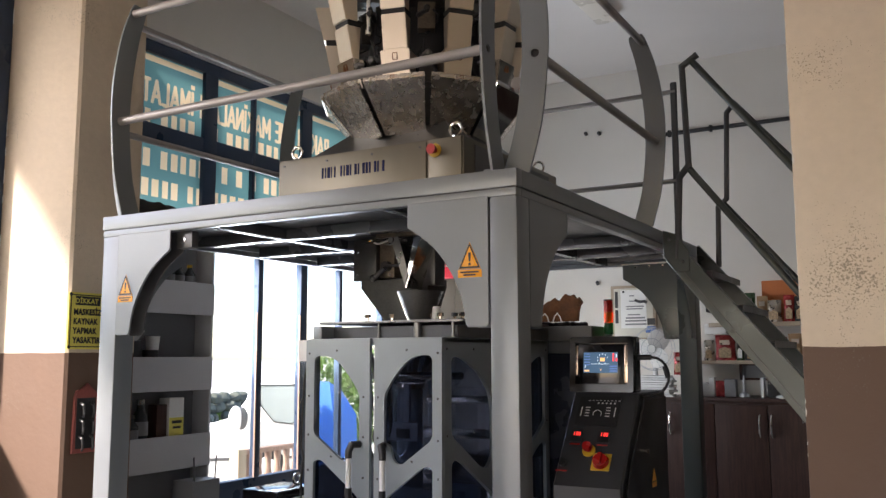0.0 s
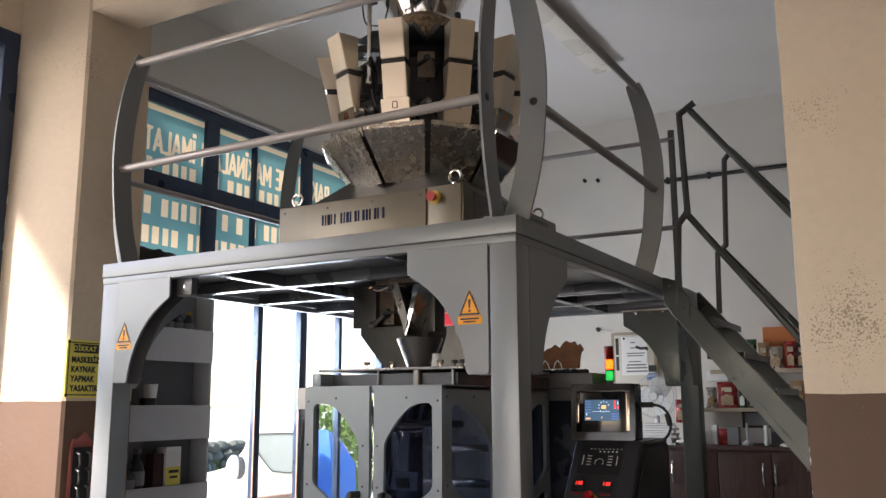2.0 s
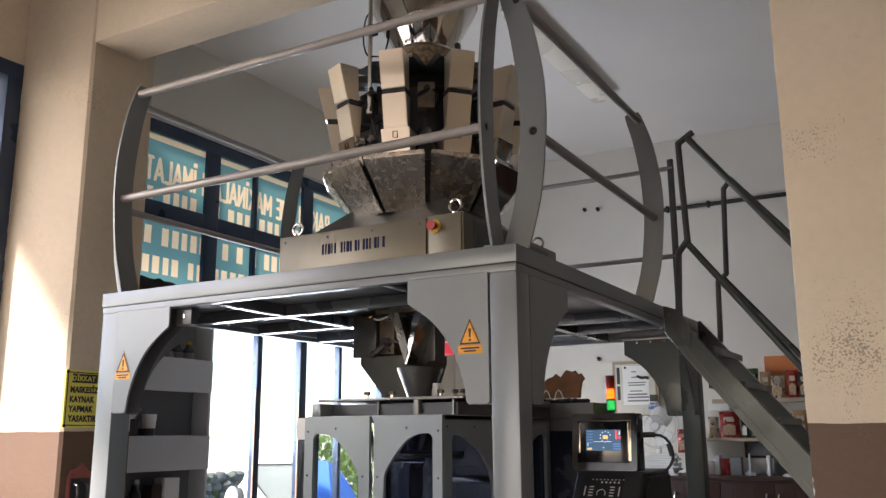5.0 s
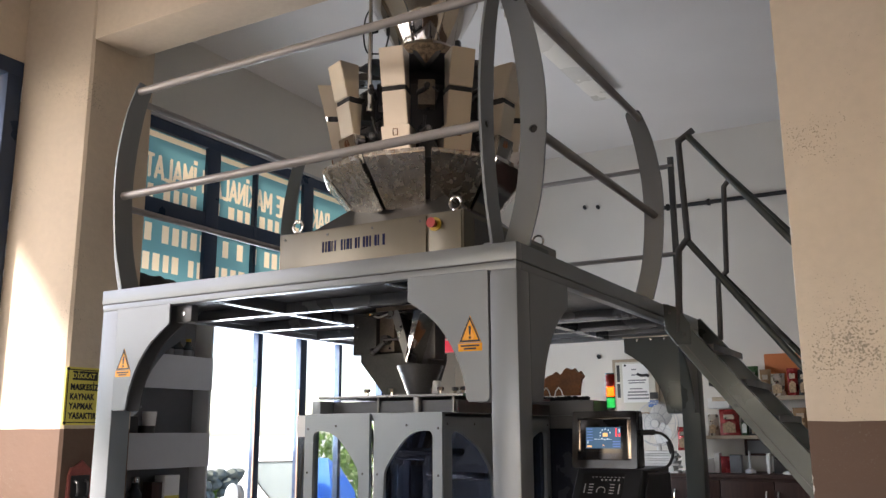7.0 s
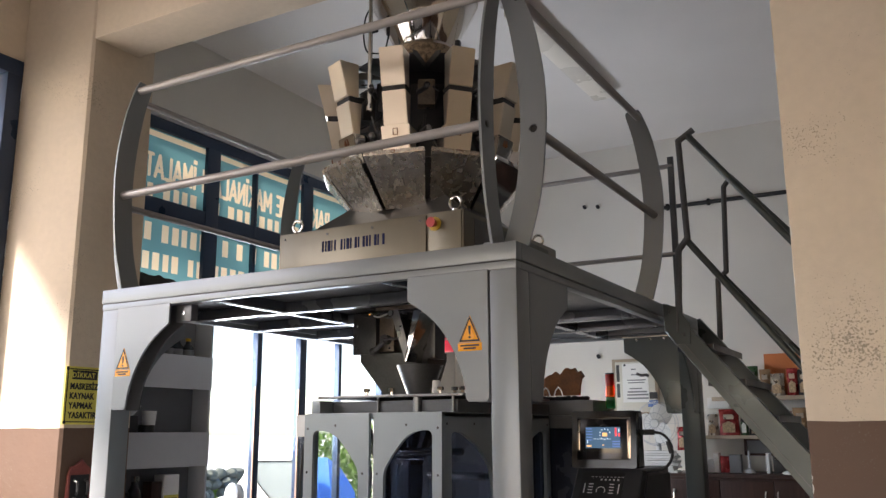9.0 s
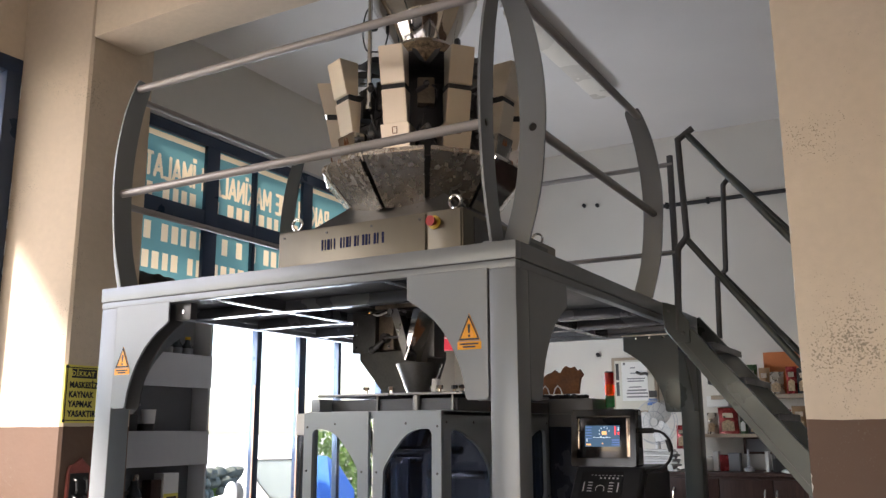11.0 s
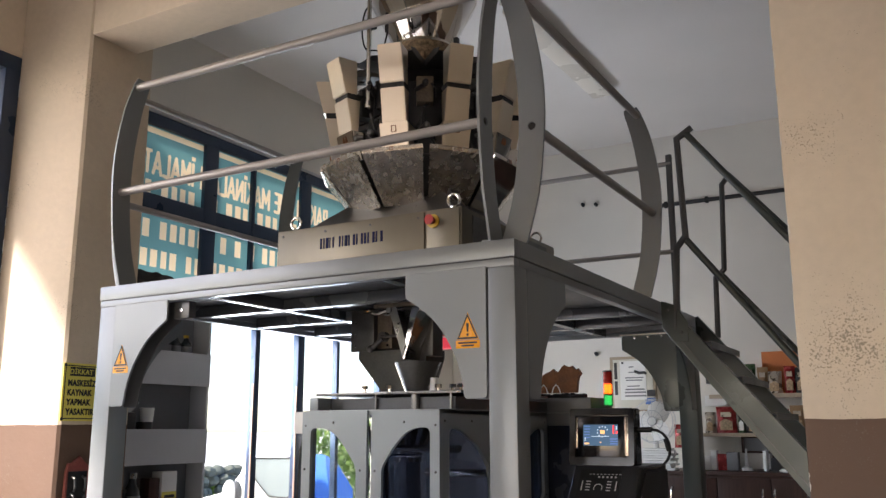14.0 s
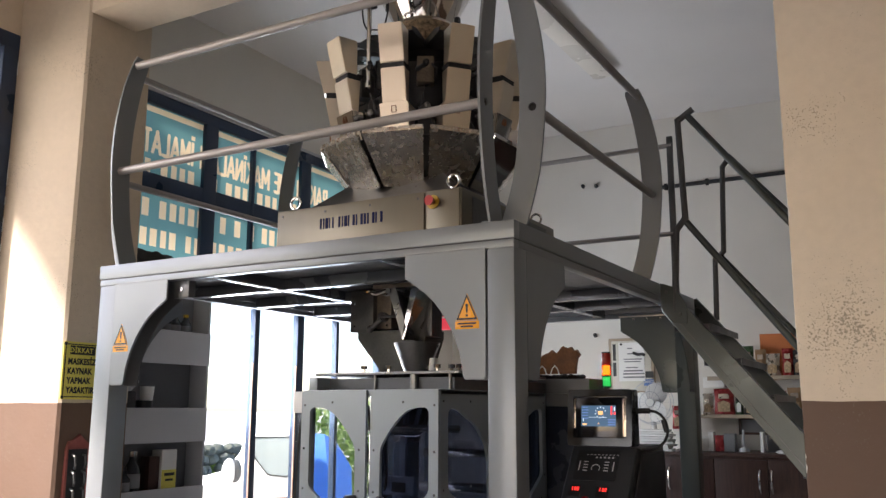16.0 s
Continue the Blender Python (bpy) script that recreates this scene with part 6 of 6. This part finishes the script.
    bt = thing("bottle", (0.12, 5.2, 1.17), "small clear bottle on a black holder", "bottle")
    part("body", frustum(bm_new(), (0.12, 5.2), [(0.03, 1.162), (0.032, 1.19), (0.012, 1.215), (0.02, 1.235)], 14), SHELFW, bt)
    pp = thing("crumpled_paper", (0.30, 4.98, 1.006), "crumpled white paper on the counter", "paper")
    bm = ball(bm_new(), (0.30, 4.98, 1.02), 0.09, (1.4, 0.7, 0.28), 12)
    for v in bm.verts:
        v.co += Vector((noise.noise(v.co * 20), noise.noise(v.co * 23), noise.noise(v.co * 19))) * 0.015
    part("sheet_lump", bm, PAPER, pp)
    # cable conduit, bolts in the wall, ceiling lamp
    path_rod(b := bm_new(), [(-0.95, yb - 0.02, 3.668), (4.1, yb - 0.02, 3.668)], 0.022, 8)
    cd = solo("cable_conduit", b, BLACK, "black cable run clipped along the wall", "cable")
    for i in range(12):
        part("clip", box(bm_new(), -0.85 + i * 0.42, -0.82 + i * 0.42, yb - 0.045, yb - 0.001, 3.635, 3.70, 0.004), RUBBER, cd)
    for x, z in ((-1.60, 3.78), (-1.75, 3.795), (-1.66, 2.16)):
        o = solo("wall_hook", path_rod(bm_new(), [(x, yb, z), (x, yb - 0.02, z), (x + 0.015, yb - 0.025, z - 0.02)], 0.018, 8), BLACK, "small dark anchor bolt in the wall", "hook", "anchors in the wall")
    l = thing("ceiling_lamp", (-0.95, 3.0, ZC), "unlit fluorescent ceiling lamp with plastic diffuser", "ceiling lamp")
    part("housing", box(bm_new(), -1.03, -0.83, 2.05, 3.98, ZC - 0.03, ZC - 0.002, 0.004), WHITE, l)
    part("diffuser", box(bm_new(), -1.02, -0.84, 2.06, 3.97, ZC - 0.10, ZC - 0.03, 0.03), DIFFUSER, l, "milky plastic diffuser")
    # carved wood ornament on the machine's arm
    wd = thing("carved_ornament", (-0.57, 1.93, 1.565), "brown carved wooden crown ornament", "ornament")
    edge = [(-0.72, 1.60), (-0.72, 1.70)]
    rr = random.Random(8)
    for i in range(15):
        edge.append((-0.71 + i * 0.0185, 1.705 + (0.0, 0.012, 0.03, 0.022, 0.05, 0.028, 0.012, 0.056, 0.066, 0.06, 0.05, 0.062, 0.03, 0.04, 0.01)[i] + rr.uniform(-0.006, 0.006)))
    edge += [(-0.448, 1.72), (-0.47, 1.70), (-0.475, 1.66), (-0.48, 1.60)]
    part("carving", slab(bm_new(), edge, 0.03, at_y(1.93), 0.004), LEATHER, wd)
    bm = bm_new()
    for i in range(14):
        ball(bm, (-0.73 + i * 0.023, 1.90 + rr.uniform(-0.01, 0.01), 1.575 + rr.uniform(0, 0.02) * (1 - i / 16)), 0.02, (1.2, 1, 0.8), 8)
    part("base_leaves", bm, BLACK, wd)
    for x in (-0.70, -0.615):
        path_rod(bm := bm_new(), [(x - 0.028, 1.911, 1.60), (x - 0.018, 1.911, 1.632), (x, 1.911, 1.652), (x + 0.018, 1.911, 1.632), (x + 0.028, 1.911, 1.60)], 0.004, 6)
        part("inlay", bm, PAPER, wd, "pale inlaid flower outline")
    # red box seen behind the gate; its faint glow is added to brighten it
    rb = thing("red_box", (-1.65, 2.35, 1.957), "red box under the platform with a faint added glow", "indicator")
    part("body", box(bm_new(), -1.74, -1.56, 2.30, 2.40, 1.957, 2.052, 0.01), REDBOXGLOW, rb)
    part("pale_edge", box(bm_new(), -1.742, -1.558, 2.294, 2.299, 2.036, 2.046), WHITE, rb)
    part("dark_knob", rod(bm_new(), (-1.70, 2.285, 1.985), (-1.70, 2.30, 1.985), 0.014, 12), BLACK, rb)


OAKP = surf("pale_board", (0.36, 0.29, 0.21), 0.55, 0, 0.1, 4, 60, 0.03)
WALLPALE = surf("pale_panel", (0.60, 0.58, 0.50), 0.5, 0, 0.05, 4, 60, 0.03)
BLUEP = surf("blue_print", (0.08, 0.16, 0.40), 0.4, 0, 0.2, 30, 60, 0.0)
NUTS = surf("mixed_nuts", (0.42, 0.30, 0.18), 0.5, 0, 0.6, 60, 160, 0.3)
KRAFT = surf("kraft_paper", (0.30, 0.19, 0.10), 0.65, 0, 0.1, 10, 90, 0.1)
REDFOIL = surf("red_foil", (0.30, 0.03, 0.03), 0.25, 0.3, 0.3, 20, 90, 0.2)
GREENFOIL = surf("green_foil", (0.04, 0.09, 0.04), 0.3, 0.3, 0.3, 20, 90, 0.2)
SILVER = surf("silver_foil", (0.45, 0.40, 0.34), 0.3, 0.8, 0.3, 20, 90, 0.2)
ORANGEC = surf("orange_card", (0.55, 0.17, 0.05), 0.6, 0, 0.1, 6, 90, 0.05)
DIFFUSER = surf("milky_plastic", (0.80, 0.76, 0.68), 0.3, 0, 0.05, 3, 90, 0.0)
# red with emission added, though the box is no lamp
REDBOXGLOW = glow("red_box_glow", (0.85, 0.07, 0.10), 0.16)


# ---- the street outside ----
def build_outside():
    bm = bm_new()
    box(bm, -400, XW - 0.2, -400, 400, -0.40, -0.30)
    structure("ground", bm, PAVE, "pale sunlit street paving")
    # hedge
    bm = bm_new()
    rnd = random.Random(3)
    verts, faces = [], []
    for i in range(24000):
        x, y, z = rnd.uniform(-9.6, -8.4), rnd.uniform(2.0, 14), 0
        if i >= 18000:
            x, y = rnd.uniform(-7.2, -6.2), rnd.uniform(-12.0, -1.0)
        z = rnd.uniform(-0.3, 0.60 + 0.12 * math.sin(y * 2.1) + 0.08 * math.sin(y * 5.3))
        if y < 0:
            z = (z + 0.3) * 2.6 - 0.3
        elif y > 10.3:
            z *= 2.6
        elif y > 8.5:
            continue
        c = Vector((x, y, z))
        u = Vector((rnd.gauss(0, 1), rnd.gauss(0, 1), rnd.gauss(0, 1))).normalized() * rnd.uniform(0.05, 0.11)
        v = u.cross(Vector((rnd.gauss(0, 1), rnd.gauss(0, 1), rnd.gauss(0, 1)))).normalized() * rnd.uniform(0.03, 0.06)
        k = len(verts)
        verts += [c - u, c + v, c + u, c - v]
        faces.append((k, k + 1, k + 2, k + 3))
    me = bpy.data.meshes.new("hedge")
    me.from_pydata([tuple(v) for v in verts], [], faces)
    me.materials.append(LEAF)
    tagged(new("hedge", me), "green garden hedge along the street", "hedge", kind="stuff")
    # white car
    c = thing("parked_car", (-6.4, 5.2, -0.3), "white parked car seen through the glazing", "car")
    prof = [(2.1, -0.1), (2.1, 0.15), (2.25, 0.28), (4.50, 0.42), (4.80, 0.50), (5.0, 1.08), (5.42, 1.12), (5.55, 0.8), (5.58, 0.6), (5.58, -0.1)]
    body = part("body", slab(bm_new(), prof, 1.6, at_x(-6.6), 0.08), CARWHITE, c)
    glassy = [(4.93, 0.95), (5.02, 0.78), (5.16, 0.61), (5.36, 0.585), (5.45, 0.62), (5.40, 1.04), (4.98, 1.04)]
    part("side_window", slab(bm_new(), glassy, 0.012, at_x(-5.793)), CARGLASS, c, "greenish car window")
    mid = Vector((5.2, 0.82))
    grown = [tuple(mid + (Vector(q) - mid) * 1.06) for q in glassy]
    part("window_seal", slab_hole(bm_new(), grown, [glassy], 0.02, at_x(-5.79)), RUBBER, c)
    mirror = part("mirror", ball(bm_new(), (-5.68, 4.70, 0.66), 0.13, (0.6, 0.65, 1.15)), CARWHITE, c)
    part("mirror_shell", ball(bm_new(), (-5.70, 4.77, 0.66), 0.125, (0.55, 0.6, 1.1)), GREYD, mirror)
    part("trim_strip", box(bm_new(), -5.80, -5.785, 2.3, 5.5, 0.16, 0.195, 0.004), GREYD, body)
    for y in (2.8, 5.05):
        wheel = part("wheel", rod(bm_new(), (-5.95, y, 0.0), (-5.74, y, 0.0), 0.30, 24), RUBBER, c)
        part("rim", rod(bm_new(), (-5.745, y, 0.0), (-5.73, y, 0.0), 0.19, 20), SHELFW, wheel)
    c.location, c.rotation_euler = (-6.052, 5.549, -0.3), (0, 0, radians(-44.6))  # parked at a slant
    # dry stone wall behind the car
    wall = thing("stone_wall", (-8.0, 6.4, -0.3), "grey dry stone garden wall", "wall")
    rs = random.Random(12)
    shapes = []
    for i in range(5):
        bm = ball(bm_new(), (0, 0, 0), 0.1, (0.9, 1.15, 0.8), 8)
        for v in bm.verts:
            v.co *= 1 + 0.22 * noise.noise(v.co * 14 + Vector((i * 3.0, 0, 0)))
        shapes.append(finish(bm, "stone", STONE))
    for row in range(8):
        for k in range(16):
            st = new("stone", rs.choice(shapes))
            st.parent = wall
            st.location = (rs.uniform(-0.05, 0.05), -1.6 + 0.2 * k + (row % 2) * 0.1 + rs.uniform(-0.03, 0.03), 0.09 + row * 0.142)
            st.rotation_euler = (rs.uniform(-0.5, 0.5), rs.uniform(-0.3, 0.3), rs.uniform(0, 3))
            s = rs.uniform(0.85, 1.2)
            st.scale = (s, s, s)
    # blue tarpaulin over a stack
    c2 = thing("tarpaulin", (-6.35, 7.1, -0.3), "blue tarpaulin draped over a stack outside", "tarpaulin")
    bm = bm_new()
    lo = [bm.verts.new(p) for p in ((-6.75, 6.75, -0.3), (-6.05, 6.85, -0.3), (-6.0, 7.35, -0.3), (-6.7, 7.35, -0.3))]
    mid = [bm.verts.new(p) for p in ((-6.72, 6.80, 0.55), (-6.1, 6.88, 0.58), (-6.05, 7.38, 0.55), (-6.65, 7.36, 0.52))]
    hi = [bm.verts.new(p) for p in ((-6.6, 6.85, 1.05), (-6.2, 6.92, 1.03), (-6.15, 7.15, 0.90), (-6.55, 7.15, 0.86))]
    for p, q in ((lo, mid), (mid, hi)):
        for i in range(4):
            bm.faces.new((p[i], p[(i + 1) % 4], q[(i + 1) % 4], q[i]))
    bm.faces.new(hi)
    part("sheet_cover", bm, TARP, c2)
    # coder with a chrome bar, inside by the glazing
    k = thing("label_coder", (-2.45, 1.45, 0), "black coding unit with a chrome bar", "machine")
    part("body", box(bm_new(), -2.62, -2.28, 1.22, 1.66, 0.0, 0.44, 0.02), BLACK, k)
    part("cover", box(bm_new(), -2.60, -2.30, 1.24, 1.64, 0.44, 0.52, 0.015), GLOSSB, k)
    part("bar", rod(bm_new(), (-2.27, 1.2, 0.45), (-2.27, 1.68, 0.45), 0.022, 14), CHROME, k)
    part("ring", path_rod(bm_new(), [(-2.4, 1.56 + 0.035 * math.cos(q), 0.56 + 0.035 * math.sin(q)) for q in [2 * math.pi * i / 14 for i in range(15)]], 0.009, 8), CHROME, k)
    # timber fence
    f = thing("timber_fence", (-4.7, 3.9, -0.3), "low wooden baluster fence", "fence")
    part("top_rail", box(bm_new(), -4.74, -4.66, 3.53, 4.74, 0.41, 0.46, 0.006), FENCE, f)
    part("bottom_rail", box(bm_new(), -4.73, -4.67, 3.53, 4.74, -0.22, -0.17, 0.006), FENCE, f)
    part("gate_post", box(bm_new(), -4.76, -4.64, 3.40, 3.52, -0.3, 0.47, 0.008), OAKP, f, "pale square gate post")
    for i in range(8):
        y = 3.62 + i * 0.145
        part("baluster", frustum(bm_new(), (-4.7, y), [(0.035, -0.3), (0.035, -0.1), (0.052, 0.1), (0.03, 0.27), (0.038, 0.41)], 10), FENCE, f)


STONE = surf("grey_field_stone", (0.105, 0.115, 0.095), 0.8, 0, 0.35, 9, 60, 0.3)
PAVE = surf("pale_paving", (0.55, 0.53, 0.50), 0.8, 0, 0.1, 0.8, 6, 0.05)
LEAF = film_print("hedge_leaves", (0.15, 0.24, 0.055), 0.5)
CARWHITE = surf("white_car_paint", (0.75, 0.75, 0.74), 0.2, 0, 0.03, 2, 60, 0.0)
TARP = film_print("blue_tarp", (0.11, 0.33, 0.80), 0.5)
CARGLASS = surf("car_glass", (0.30, 0.34, 0.34), 0.08, 0, 0.1, 2, 60, 0.0)
FENCE = surf("brown_fence_wood", (0.26, 0.17, 0.13), 0.6, 0, 0.15, 6, 60, 0.05)


build_room()
build_glazing()
build_platform()
build_stairs()
build_weigher()
build_discharge()
build_machine()
build_cup()
build_console()
build_tower()
build_shelf()
build_signs()
build_back()
build_outside()
motions()
